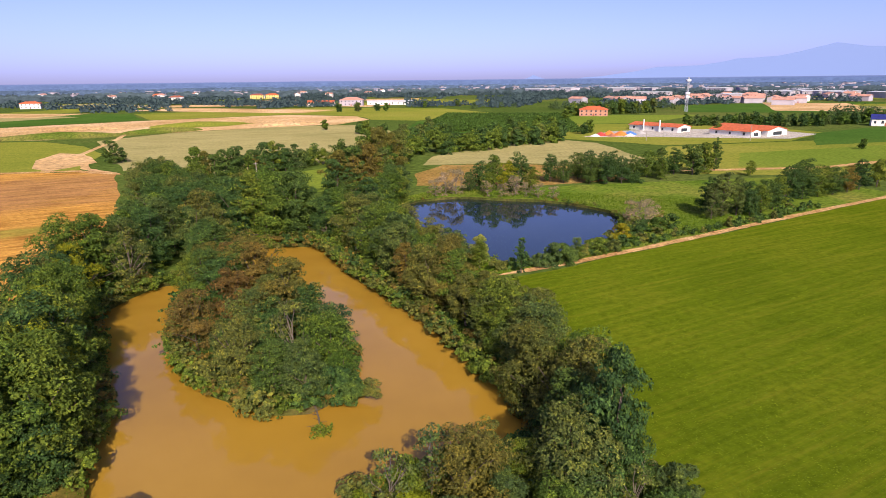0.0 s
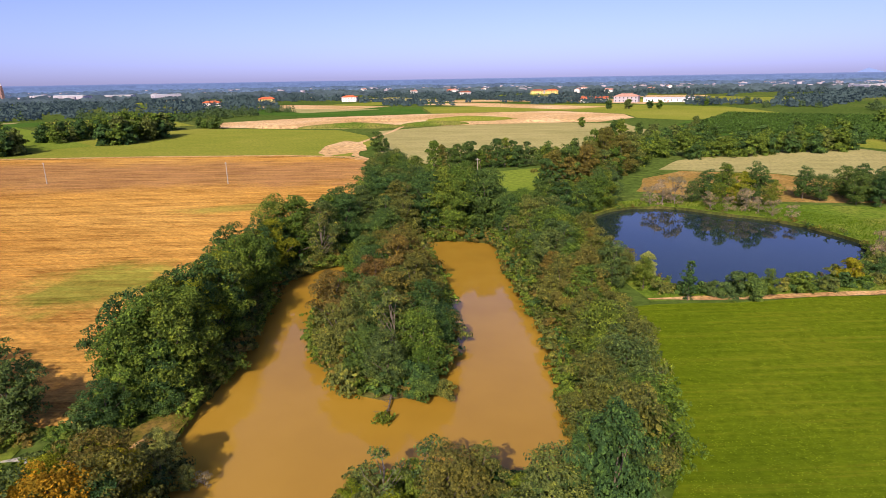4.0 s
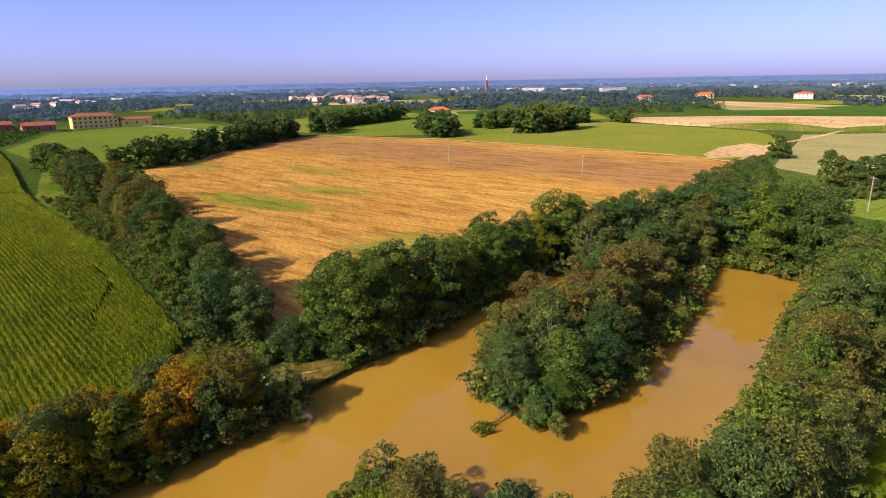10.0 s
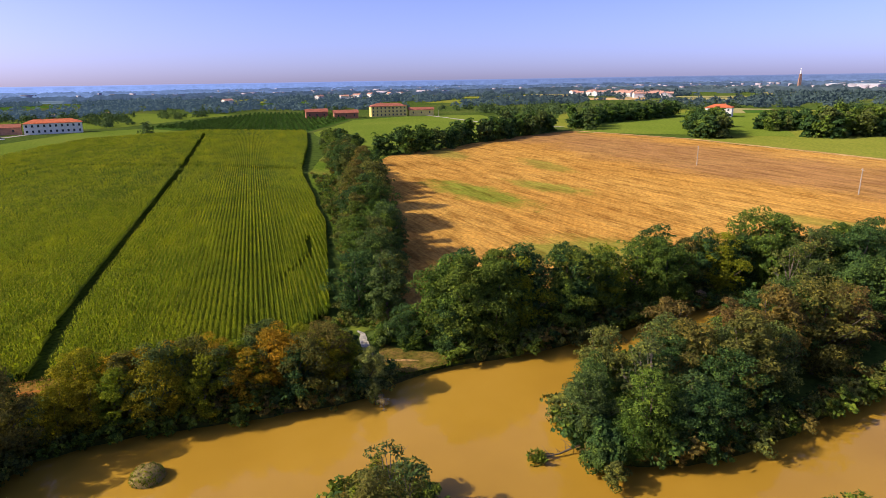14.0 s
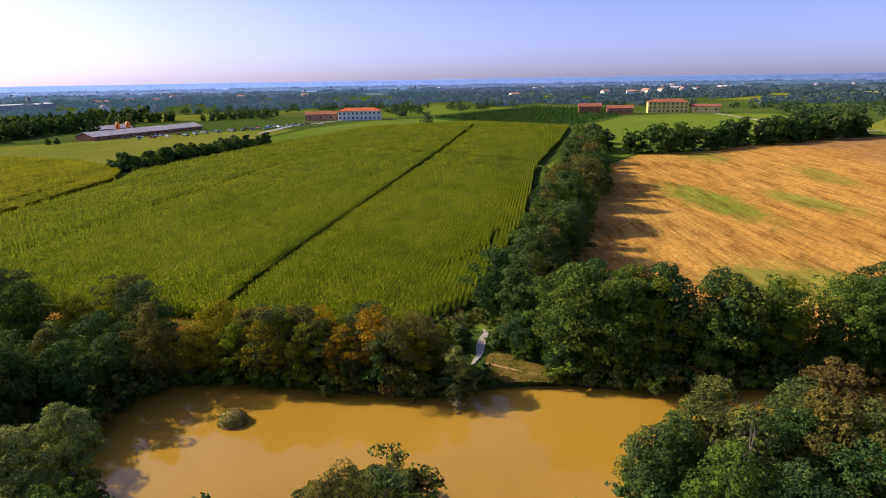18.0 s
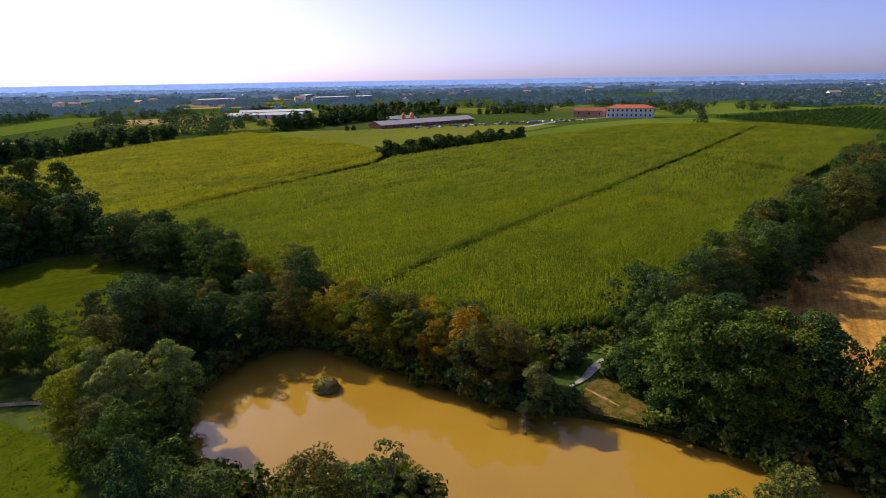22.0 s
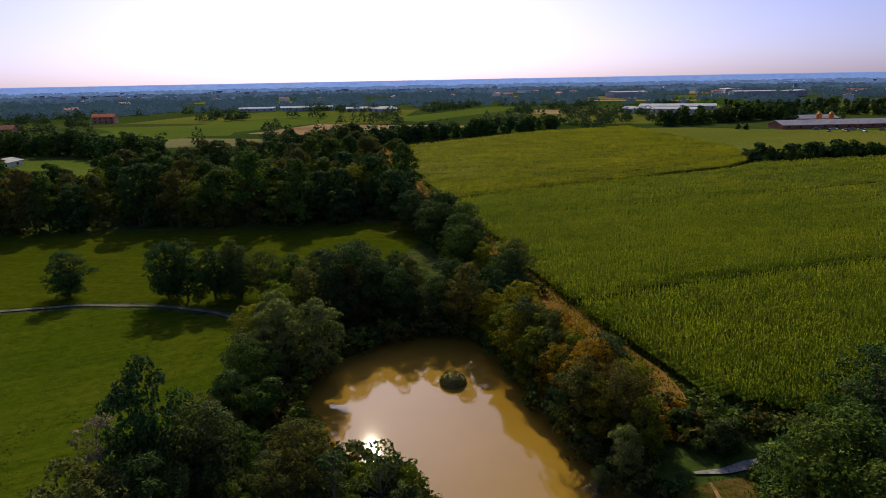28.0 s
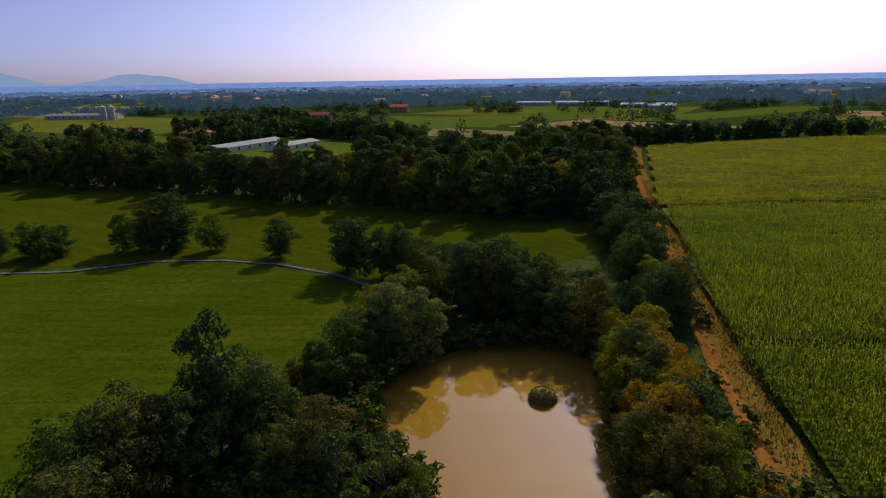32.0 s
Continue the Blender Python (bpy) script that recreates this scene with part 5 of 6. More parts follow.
belt([(-130, -360), (-180, -392), (-240, -420)], 14, 8, (6, 10), ["mid"], "behind the crop field")
belt([(-240, -480), (-285, -462), (-338, -440)], 16, 9, (5.5, 8.5), ["mid"], "behind the cattle sheds")
belt([(-245, -560), (-330, -540), (-400, -560)], 20, 14, (5.5, 8.5), ["mid"], "behind the cattle sheds")
belt([(-343, -410), (-380, -407), (-425, -403)], 6, 5, (4, 6), ["mid"], "behind the farmyard")
belt([(-166, -331), (-171, -327)], 4, 2.6, (2.5, 3.6), ["mid_bush"], "in the crop field")
belt([(-122, -196), (-165, -212), (-214, -228)], 14, 2.4, (1.6, 2.4), ["mid_bush"], "in the hedge between the crops")
for x, y, h in ((46.5, -106, 13.5), (52, -110, 12), (41, -103, 10), (88, -96, 12), (20, -96, 12.5), (40.5, -92, 13), (35, -103, 13.5), (55, -82, 10.5), (25, -97, 12), (68, -84, 10), (120, -78, 10.5)):
    put("yellow", x, y, h, "in the southern wood")
for x, y, h in ((-205, -350, 17), (-209, -352, 16)):
    put("poplar", x, y, h, "behind the long shed")
# western woods and lone trees
belt([(-372, 92), (-420, 110), (-500, 195)], 16, 9.0, (8, 12), ["mid"], "in the western tree line")
belt([(-302, 150), (-340, 165), (-380, 175)], 18, 7.5, (8, 12), ["mid"], "beyond the stubble")
belt([(-300, 205), (-308, 232), (-316, 258)], 14, 6.0, (10, 14), ["mid"], "beyond the stubble")
belt([(-350, 200), (-372, 250), (-360, 300)], 22, 9.0, (7, 11), ["mid"], "beyond the stubble")
belt([(-330, 312), (-352, 322)], 8, 6, (6, 9), ["mid"], "by the quarry")
for x, y, h in ((-80, 395, 7), (-46, 352, 9), (-35, 345, 8), (-52, 360, 8), (5, 355, 7), (48, 400, 8), (70, 420, 7), (-10, 420, 7), (100, 470, 9), (-90, 640, 10), (-70, 650, 9), (-60, 645, 9), (-110, 640, 10), (-20, 720, 8), (20, 740, 8), (60, 740, 9), (160, 330, 6), (250, 300, 6), (90, 350, 8), (85, 340, 7), (190, 250, 5), (70, 330, 7), (66, 322, 6)):
    put("lone", x, y, h, "in the open field")
belt([(170, 400), (240, 385), (330, 420)], 14, 8, (5, 8), ["mid"], "behind the works")
belt([(110, 530), (150, 545), (200, 560)], 12, 8, (7, 11), ["mid"], "behind the red-roofed house")

for _ in range(60):
    under((tr.gauss(-35, 2.2), tr.gauss(1.2, 1.5), tr.uniform(0.8, 1.8)))
weeds = [(-37, 0), (-41, 9), (-110, -3), (-190, -23), (-186, -39), (-100, -11), (-46, 2.5)]
for _ in range(4200):
    x, y = -190 + 154 * tr.random() ** 0.6, tr.uniform(-40, 10)
    if inside(weeds, x, y) and (math.hypot(x + 36, y - 7) > 2.5):
        under((x, y, tr.uniform(0.7, 1.8)))
gr = np.random.default_rng(77)
tufts = []
for _ in range(600):
    f = tr.random() ** 1.6
    y = -2 - 125 * f
    x = np.interp(-y, [0.5, 25.5, 62, 104, 150], [-34.0, -25.2, -14.8, -2.2, 11.5])
    tufts.append((x + tr.choice((tr.uniform(-2.6, -1.2), tr.uniform(-2.6, 1.4), tr.uniform(1.2, 1.9), tr.uniform(2.7, 3.8))), y, tr.uniform(0.14, 0.42)))
area = sum(a[0] * b[1] - b[0] * a[1] for a, b in zip(BROWN, BROWN[1:] + BROWN[:1]))
out_side = 1 if area > 0 else -1
for i, ((where, kind), places) in enumerate(STUFF.items()):
    for leaf, share in (("dark", 0), ("green", 1), ("acacia", 2)):
        mine = [p for j, p in enumerate(places) if (j * 7 + i) % 5 in ((0, 1), (2, 3), (4,))[share]]
        if mine:
            close = [p for p in mine if math.hypot(p[0], p[1]) < 265]
            rest = [p for p in mine if math.hypot(p[0], p[1]) >= 265]
            blocks = [stamp(a, b, gr)[0] for a, b in (((MID_FINE, close), (MID, rest)) if kind == "mid" else ((MID_LOW, mine),)) if b]
            V = np.concatenate(blocks)
            tagged(new("tree_belt" if kind == "mid" else "hedge", mesh_data("tree_belt", V, np.arange(len(V)).reshape(-1, 4), M[leaf])),
                   {"dark": "dark green", "green": "leafy green", "acacia": "grey-green"}[leaf] + " trees standing close together " + where, "tree belt" if kind == "mid" else "hedge", kind="stuff")
for leaf, word, share in (("olive", "brownish", 0), ("straw_blade", "straw-coloured", 1), ("straw_blade", "pale straw", 2)):
    tagged(new("weed_tuft", mesh_data("weed_tuft", *stamp(UNDER, tufts[share::3], gr), M[leaf])), word + " weed tufts along the headland track", "weeds", kind="stuff")
# undergrowth along the banks, hanging over the water
for rim, chance in ((brown_rim, 0.9), (blue_rim, 0.35)):
    k = len(rim)
    for i in range(k):
        x, y = rim[i]
        tx, ty = rim[(i + 1) % k][0] - rim[i - 1][0], rim[(i + 1) % k][1] - rim[i - 1][1]
        d = math.hypot(tx, ty) or 1
        if math.hypot(x + 29.5, y - 14.5) < 2.8:
            continue
        for o in (-0.5, 0.4, 1.4):
            if tr.random() < chance:
                under((x + ty / d * o * out_side, y - tx / d * o * out_side, tr.uniform(1.2, 2.6) * (1 if chance > 0.5 else 0.5)))
for leaf, share in (("green", 0), ("acacia", 1), ("dark", 2), ("olive", 3)):
    mine = [p for j, p in enumerate(under_places) if (0, 1, 2, 0, 1, 3)[j % 6] == share]
    tagged(new("undergrowth", mesh_data("undergrowth", *stamp(UNDER, mine, gr), M[leaf])), "tangled " + {"green": "green", "acacia": "grey-green", "dark": "dark green", "olive": "brownish"}[leaf] + " undergrowth below the bank trees", "undergrowth", kind="stuff")

# far woods: countless trees, built as clumps of large leaves
def woods(name, label, places, leaf, rng, r=5.0, h=8.0, cards=34, size=1.5):
    c = np.asarray(places, float)
    k = len(c)
    idx = np.repeat(np.arange(k), cards)
    d = rng.normal(0, 1, (len(idx), 3))
    d[:, 2] = np.abs(d[:, 2])
    d /= np.linalg.norm(d, axis=1)[:, None]
    hh = h * rng.uniform(0.6, 1.35, k)
    p = np.stack([c[idx, 0] + d[:, 0] * r * rng.uniform(0.5, 1.1, len(idx)), c[idx, 1] + d[:, 1] * r * rng.uniform(0.5, 1.1, len(idx)), hh[idx] * (0.12 + 0.83 * d[:, 2] * rng.uniform(0.5, 1.05, len(idx)))], 1)
    v, q = leaves(p, d + np.array([0, 0, 0.3]), size, rng, 0.7)
    return tagged(new(name, mesh_data(name, v, q, M[leaf])), label, "wood", kind="stuff")


OPEN = [list(map(tuple, p)) for p in (
    STUBBLE, MAIZE, MAIZE_PALE,
    [(-400, 60), (-150, 200), (-60, 200), (100, 300), (130, 600), (-100, 780), (-420, 640), (-420, 300)],
    [(60, 200), (450, 200), (520, 420), (220, 520), (60, 420)],
    [(-100, -180), (-220, -190), (-450, -200), (-420, -360), (-100, -380)],
    [(-360, -80), (-660, -110), (-640, 20), (-380, 80)],
    [(-380, -80), (-380, -240), (-720, -240), (-640, -80)],
    [(220, 540), (420, 510), (650, 640), (480, 770), (270, 700)],
    [(170, -120), (330, -120), (360, -220), (170, -230)],
    [(300, -190), (560, -180), (720, -340), (470, -350), (340, -270)],
    [(140, -300), (220, -300), (310, -430), (170, -440)])]
wr = np.random.default_rng(8)
n = 34000
rad = np.sqrt(wr.uniform(300 ** 2, 1350 ** 2, n))
ang = wr.uniform(0, 2 * math.pi, n)
wx, wy = rad * np.cos(ang), rad * np.sin(ang)
free = np.ones(n, bool)
for p in OPEN + FAR_PLOTS:
    free &= ~inside(p, wx, wy)
free &= ~inside([(0, -80), (300, -60), (600, 60), (330, 260), (100, 180), (0, 100)], wx, wy)
mask = np.array([noise.noise(Vector((a / 130, b / 130, 2))) + 0.7 * noise.noise(Vector((a / 45, b / 45, 6))) for a, b in zip(wx, wy)])
cut = np.where(wy < -120, np.where(rad < 600, 0.05, -0.02), np.where(rad < 600, 0.26, 0.0))
wood_at = np.stack([wx, wy], 1)[free & (mask > cut)]
away = np.hypot(wood_at[:, 0], wood_at[:, 1])
woods("far_woods", "dark green woods and tree rows across the plain", wood_at[away < 700], "far_wood", wr, 4.2, 9.0, 84, 0.75)
woods("distant_woods", "dark green woods towards the horizon, blue haze painted in", wood_at[away >= 700], "distant", wr, 6.0, 8.5, 30, 1.7)

# ---- buildings ----
def box_bm(x0, y0, z0, x1, y1, z1, bevel=0.0):
    bm = bmesh.new()
    bmesh.ops.create_cube(bm, size=1.0, matrix=Matrix.LocRotScale(((x0 + x1) / 2, (y0 + y1) / 2, (z0 + z1) / 2), None, (x1 - x0, y1 - y0, z1 - z0)))
    if bevel:
        bmesh.ops.bevel(bm, geom=bm.edges[:], offset=bevel, segments=1, affect="EDGES")
    return bm


def prism_bm(profile, y0, y1):
    """A profile in x and z drawn out along y."""
    bm = bmesh.new()
    a = [bm.verts.new((x, y0, z)) for x, z in profile]
    b = [bm.verts.new((x, y1, z)) for x, z in profile]
    k = len(a)
    bm.faces.new(a)
    bm.faces.new(b[::-1])
    for i in range(k):
        bm.faces.new((a[i], b[i], b[(i + 1) % k], a[(i + 1) % k])[::-1])
    bmesh.ops.recalc_face_normals(bm, faces=bm.faces[:])
    return bm


def house(name, label, x, y, turn, length, depth, height, rise, wall, roof, floors=2, bays=5, hip=False, category="house", chimney=True):
    """A building along its own x axis: walls, an overhanging roof, windows and doors in both long sides."""
    ob = new(name)
    ob.matrix_basis = pose(x, y, 0, 0, 0, turn)
    tagged(ob, label, category)
    L, Dp, h = length / 2, depth / 2, height
    bm = bmesh.new()
    prof = [(-Dp, 0), (Dp, 0), (Dp, h), (0, h if hip else h + rise * 0.93), (-Dp, h)]
    w = prism_bm(prof, -L, L)
    w.transform(Matrix.Rotation(radians(90), 4, "Z"))
    bm.free()
    part("wall", w, M[wall], ob)
    o = 0.6
    r = bmesh.new()
    t = 0.25
    rl = L + o
    ridge = max(0.0, rl - (Dp + o)) if hip else rl
    lower = [(-rl, -Dp - o, h - 0.1), (rl, -Dp - o, h - 0.1), (rl, Dp + o, h - 0.1), (-rl, Dp + o, h - 0.1)]
    top = [(-ridge, 0, h + rise), (ridge, 0, h + rise)]
    vs = [r.verts.new(p) for p in lower + top]
    up = [r.verts.new((p[0], p[1], p[2] + t)) for p in lower + top]
    for s, flip in ((vs, True), (up, False)):
        for f in ((0, 1, 5, 4), (2, 3, 4, 5), (1, 2, 5), (3, 0, 4)):
            if not hip and len(f) == 3:
                continue
            q = [s[i] for i in f]
            r.faces.new(q[::-1] if flip else q)
    rim = [(0, 1), (1, 2), (2, 3), (3, 0)] if hip else [(0, 1), (1, 5), (5, 2), (2, 3), (3, 4), (4, 0)]
    for a, b in rim:
        r.faces.new((vs[a], vs[b], up[b], up[a]))
    bmesh.ops.recalc_face_normals(r, faces=r.faces[:])
    part("roof", r, M[roof], ob)
    if chimney:
        part("chimney", box_bm(L * 0.4 - 0.4, -0.4, h + rise * 0.6, L * 0.4 + 0.4, 0.4, h + rise + 1.0), M["brick"], ob)
    fh = h / floors
    pane = None
    for side in (-1, 1):
        for f in range(floors):
            for i in range(bays):
                wx = -L + (i + 0.5) * length / bays
                ww, wh = min(1.3, length / bays * 0.4), min(1.7, fh * 0.5)
                if pane is None:
                    me = bpy.data.meshes.new("window")
                    b2 = box_bm(-ww / 2, -0.05, -wh / 2, ww / 2, 0.05, wh / 2)
                    b2.to_mesh(me)
                    b2.free()
                    me.materials.append(M["glass_dark"])
                    pane = me
                win = part("window", pane, None, ob)
                win.location = (wx, side * (Dp + 0.01), f * fh + fh * 0.55)
    part("door", box_bm(-0.7, -Dp - 0.06, 0, 0.7, -Dp + 0.02, 2.3), M["roof_dull"], ob)
    return ob


def shed(name, label, x, y, turn, length, depth, height, rise, wall, roof, category="shed", posts=0):
    ob = house(name, label, x, y, turn, length, depth, height, rise, wall, roof, 1, max(3, int(length / 7)), False, category, False)
    for i in range(posts):
        part("post", box_bm(-length / 2 + (i + 0.5) * length / posts - 0.15, -depth / 2 - 2.2, 0, -length / 2 + (i + 0.5) * length / posts + 0.15, -depth / 2 - 1.9, height), M["concrete"], ob)
    return ob


house("farmhouse", "long yellow plastered farmhouse with brown tiled roof", -556, -57, -72, 34, 13, 9.5, 2.6, "plaster_yellow", "roof_dull", 3, 9, True)
shed("barn", "low yellow farm wing with tiled roof", -563, -26, -76, 24, 10, 5.5, 2.0, "plaster_yellow", "roof_dull", "barn")
shed("barn", "red brick barn with weathered tiles", -530, -93, -72, 22, 11, 5.0, 2.5, "brick", "roof_dull", "barn")
shed("barn", "red brick barn with weathered tiles", -537, -122, -70, 20, 10, 6.0, 2.5, "brick", "roof_dull", "barn")
house("farmhouse", "white two-storey farmhouse with red tiled roof", -397, -280, -58, 36, 12, 7.5, 2.5, "plaster_white", "roof_tile", 2, 10, True)
shed("barn", "low rose farm wing with tiled roof", -385, -312, -58, 26, 10, 5.0, 2.2, "plaster_rose", "roof_dull", "barn")
shed("livestock_shed", "very long low grey cattle shed", -234, -338, 186, 88, 16, 2.2, 2.4, "brick", "roof_grey", posts=0)
shed("livestock_shed", "low grey shed behind the long shed", -232, -372, 186, 26, 12, 3.2, 2.0, "concrete", "roof_grey")
for i, (x, y) in enumerate(((-225, -352), (-233, -353))):
    ob = new("feed_silo")
    ob.location = (x, y, 0)
    tagged(ob, "small orange feed silo beside the shed", "silo")
    bm = bmesh.new()
    bmesh.ops.create_cone(bm, cap_ends=True, segments=14, radius1=1.6, radius2=1.6, depth=5, matrix=Matrix.Translation((0, 0, 4.5)))
    part("tank", bm, M["paint_orange"], ob)
    bm = bmesh.new()
    bmesh.ops.create_cone(bm, cap_ends=True, segments=14, radius1=1.6, radius2=0.3, depth=1.6, matrix=Matrix.Translation((0, 0, 7.8)))
    part("cap", bm, M["paint_orange"], ob)
    for a in range(4):
        part("leg", box_bm(1.1 * math.cos(a * 1.571 + 0.78) - 0.1, 1.1 * math.sin(a * 1.571 + 0.78) - 0.1, 0, 1.1 * math.cos(a * 1.571 + 0.78) + 0.1, 1.1 * math.sin(a * 1.571 + 0.78) + 0.1, 2.1), M["metal"], ob)
for x, y, t, L, dp in ((195, -668, 12, 60, 16), (250, -655, 12, 40, 14), (112, -622, 8, 50, 18), (92, -600, 8, 26, 14), (-205, -575, -18, 70, 30), (-175, -520, -30, 70, 26)):
    shed("greenhouse", "long pale glasshouse among green plots", x, y, t, L, dp, 3.5, 1.4, "greenhouse", "greenhouse", "greenhouse")
shed("poultry_shed", "long low shed with pale grey roof", 212, -170, 96, 46, 12, 2.4, 1.2, "plaster_white", "roof_grey")
shed("poultry_shed", "second low shed with pale grey roof", 190, -181, 96, 30, 10, 2.2, 1.1, "plaster_white", "roof_grey")
house("house", "small white house with orange tiled roof", 277, -124, 20, 15, 10, 3.4, 2.0, "plaster_white", "roof_tile", 1, 4)
house("house", "brown villa with tiled roof among trees", 268, -186, 20, 16, 10, 5.0, 2.2, "plaster_rose", "roof_dull", 2, 5, True)
house("house", "white house among garden trees", 316, -180, 10, 11, 8, 5.0, 2.0, "plaster_white", "roof_dull", 2, 4)
house("house", "red-roofed farmhouse among trees", 325, -478, 15, 18, 11, 5.5, 2.6, "plaster_rose", "roof_tile", 2, 4)
house("farmhouse", "long red-roofed farm among trees", 326, -352, 15, 26, 11, 4.5, 2.6, "plaster_rose", "roof_dull", 2, 7)
for x, y in ((531, -300), (538, -296)):
    ob = new("grain_silo")
    ob.location = (x, y, 0)
    tagged(ob, "tall grey concrete grain silo", "silo")
    bm = bmesh.new()
    bmesh.ops.create_cone(bm, cap_ends=True, segments=18, radius1=3.2, radius2=3.2, depth=12, matrix=Matrix.Translation((0, 0, 6)))
    part("tank", bm, M["concrete"], ob)
    bm = bmesh.new()
    bmesh.ops.create_cone(bm, cap_ends=True, segments=18, radius1=3.3, radius2=0.5, depth=1.5, matrix=Matrix.Translation((0, 0, 12.75)))
    part("cap", bm, M["metal"], ob)
shed("barn", "long grey barn beside the silos", 575, -300, 30, 70, 12, 3.5, 2.0, "concrete", "roof_grey", "barn")
# north-east works and houses
for x, y, turn, length, depth, h, rise, words in ((136.5, 361, 123.5, 36, 12.5, 3.2, 1.5, "long white works shed with orange tiled roof and two flues"), (179, 332, 120, 34, 18, 3.2, 2.0, "broad white works hall with orange tiled roof"),
                                                  (166, 322.5, 120, 26, 8.5, 3.0, 1.3, "low works wing with orange tiled roof beside the hall")):
    ob = shed("works_shed", words, x, y, turn, length, depth, h, rise, "plaster_white", "roof_tile", "works", 0)
    part("gate", box_bm(-length / 2 - 0.08, -depth * 0.22, 0.6, -length / 2 + 0.02, depth * 0.22, 2.5), M["glass_dark"], ob)
    part("gutter", box_bm(-length / 2 - 0.5, depth / 2 + 0.6, h - 0.25, length / 2 + 0.5, depth / 2 + 0.8, h - 0.05), M["metal"], ob)
    if length == 36:
        for fx in (-6.0, 6.0):
            part("flue", mesh_data("flue", *tubes([((fx, depth / 2 + 1.2, 0), (fx, depth / 2 + 1.2, 7.0), 0.45, 0.40)], 10), M["paint_white"]), None, ob)
house("house", "two-storey house with wide red tiled roof", 134, 522, -12, 24, 14, 5.6, 2.6, "plaster_rose", "roof_tile", 2, 6, True)
house("house", "low house with blue solar panels on its roof", 292, 380, -30, 16, 12, 4.5, 2.6, "plaster_white", "solar", 1, 4)
house("farmhouse", "white farm complex with red roofs beyond the quarry", -120, 805, 0, 30, 16, 7.5, 3.2, "town_wall", "roof_salmon", 2, 6, True)
shed("barn", "low white farm wall range with red roof", -160, 800, 4, 34, 14, 5.0, 2.2, "plaster_white", "roof_tile", "barn")
shed("barn", "long low white farm range", -70, 815, 2, 60, 12, 4.5, 1.4, "plaster_white", "greenhouse", "barn")
house("house", "red-roofed country house behind dark trees", -485, 228, 62, 20, 13, 7.5, 2.6, "plaster_white", "roof_tile", 2, 4, True)
for x, y, t, wall, roof in ((-553, 812, 20, "plaster_white", "roof_tile"), (-357, 1180, 5, "plaster_yellow", "roof_dull"), (-470, 1080, 15, "plaster_white", "roof_dull"), (-330, 1190, 10, "plaster_yellow", "roof_tile"),
                            (-600, 1300, 10, "plaster_rose", "roof_tile"), (-622, 590, 40, "plaster_white", "roof_tile"), (-645, 722, 45, "plaster_yellow", "roof_tile"), (-665, 745, 45, "plaster_rose", "roof_tile")):
    house("house", "far country house with tiled roof", x, y, t, 24, 12, 7.0, 2.5, wall, roof, 2, 5, True)
hr = random.Random(12)
# the red tiles are paled to salmon to paint in the haze
FAR_HOUSE = house("house", "small far village house with red tiled roof", -1128, 257, 70, 15, 10, 6.5, 2.4, "plaster_white", "roof_salmon", 2, 0)
FAR_ROSE = house("house", "small far village house with rose walls", -1100, 290, 60, 22, 13, 6.0, 2.4, "town_wall", "roof_salmon", 2, 0)
FAR_HALL = house("warehouse", "far white industrial hall", 620, 990, -25, 60, 26, 8.0, 1.0, "town_wall", "greenhouse", 1, 0, False, "warehouse", False)
for cx, cy, spread, k, proto in ((-1130, 260, 70, 14, FAR_HOUSE), (-1080, 330, 50, 8, FAR_ROSE), (320, 760, 60, 12, FAR_ROSE), (440, 800, 90, 16, FAR_ROSE), (520, 860, 110, 8, FAR_HOUSE), (640, 980, 150, 10, FAR_HALL), (420, 1400, 160, 8, FAR_HALL), (-1050, -250, 160, 8, FAR_HOUSE),
                                 (820, 900, 160, 10, FAR_HALL), (260, 800, 40, 5, FAR_ROSE), (-700, -900, 200, 8, FAR_HOUSE), (700, -700, 220, 10, FAR_HOUSE), (100, -1100, 250, 12, FAR_HOUSE), (-400, -1000, 120, 4, FAR_HALL), (-300, 1400, 300, 10, FAR_HOUSE), (-1350, 900, 120, 5, FAR_HALL)):
    for _ in range(k):
        copy_thing(proto, pose(cx + hr.gauss(0, spread), cy + hr.gauss(0, spread * 0.6), 0, 0, 0, hr.uniform(0, 180)))

# brick bell tower and lattice mast
ob = new("bell_tower")
ob.location = (-1480, 803, 0)
tagged(ob, "tall slender brick bell tower on the horizon", "tower")
part("shaft", box_bm(-3, -3, 0, 3, 3, 24), M["tower_brick"], ob)
part("belfry", box_bm(-2.5, -2.5, 24, 2.5, 2.5, 33, 0.3), M["tower_brick"], ob)
bm = bmesh.new()
bmesh.ops.create_cone(bm, cap_ends=True, segments=8, radius1=2.3, radius2=0.3, depth=12, matrix=Matrix.Translation((0, 0, 39)))
part("spire", bm, M["plaster_white"], ob)
ob = new("lattice_mast")
ob.location = (234, 568, 0)
tagged(ob, "grey steel lattice telecom mast", "mast")
segs = []
for i in range(4):
    a = i * math.pi / 2 + 0.78
    part("leg", mesh_data("leg", *tubes([((1.6 * math.cos(a), 1.6 * math.sin(a), 0), (0.6 * math.cos(a), 0.6 * math.sin(a), 32), 0.2, 0.14)]), M["metal"]), None, ob)
for k in range(9):
    z0, z1 = k * 3.5, (k + 1) * 3.5
    r0, r1 = 1.6 - z0 / 32, 1.6 - z1 / 32
    for i in range(4):
        a, b = i * math.pi / 2 + 0.78, (i + 1) * math.pi / 2 + 0.78
        segs.append(((r0 * math.cos(a), r0 * math.sin(a), z0), (r1 * math.cos(b), r1 * math.sin(b), z1), 0.09, 0.09))
part("bracing", mesh_data("bracing", *tubes(segs, 4), M["metal"]), None, ob)
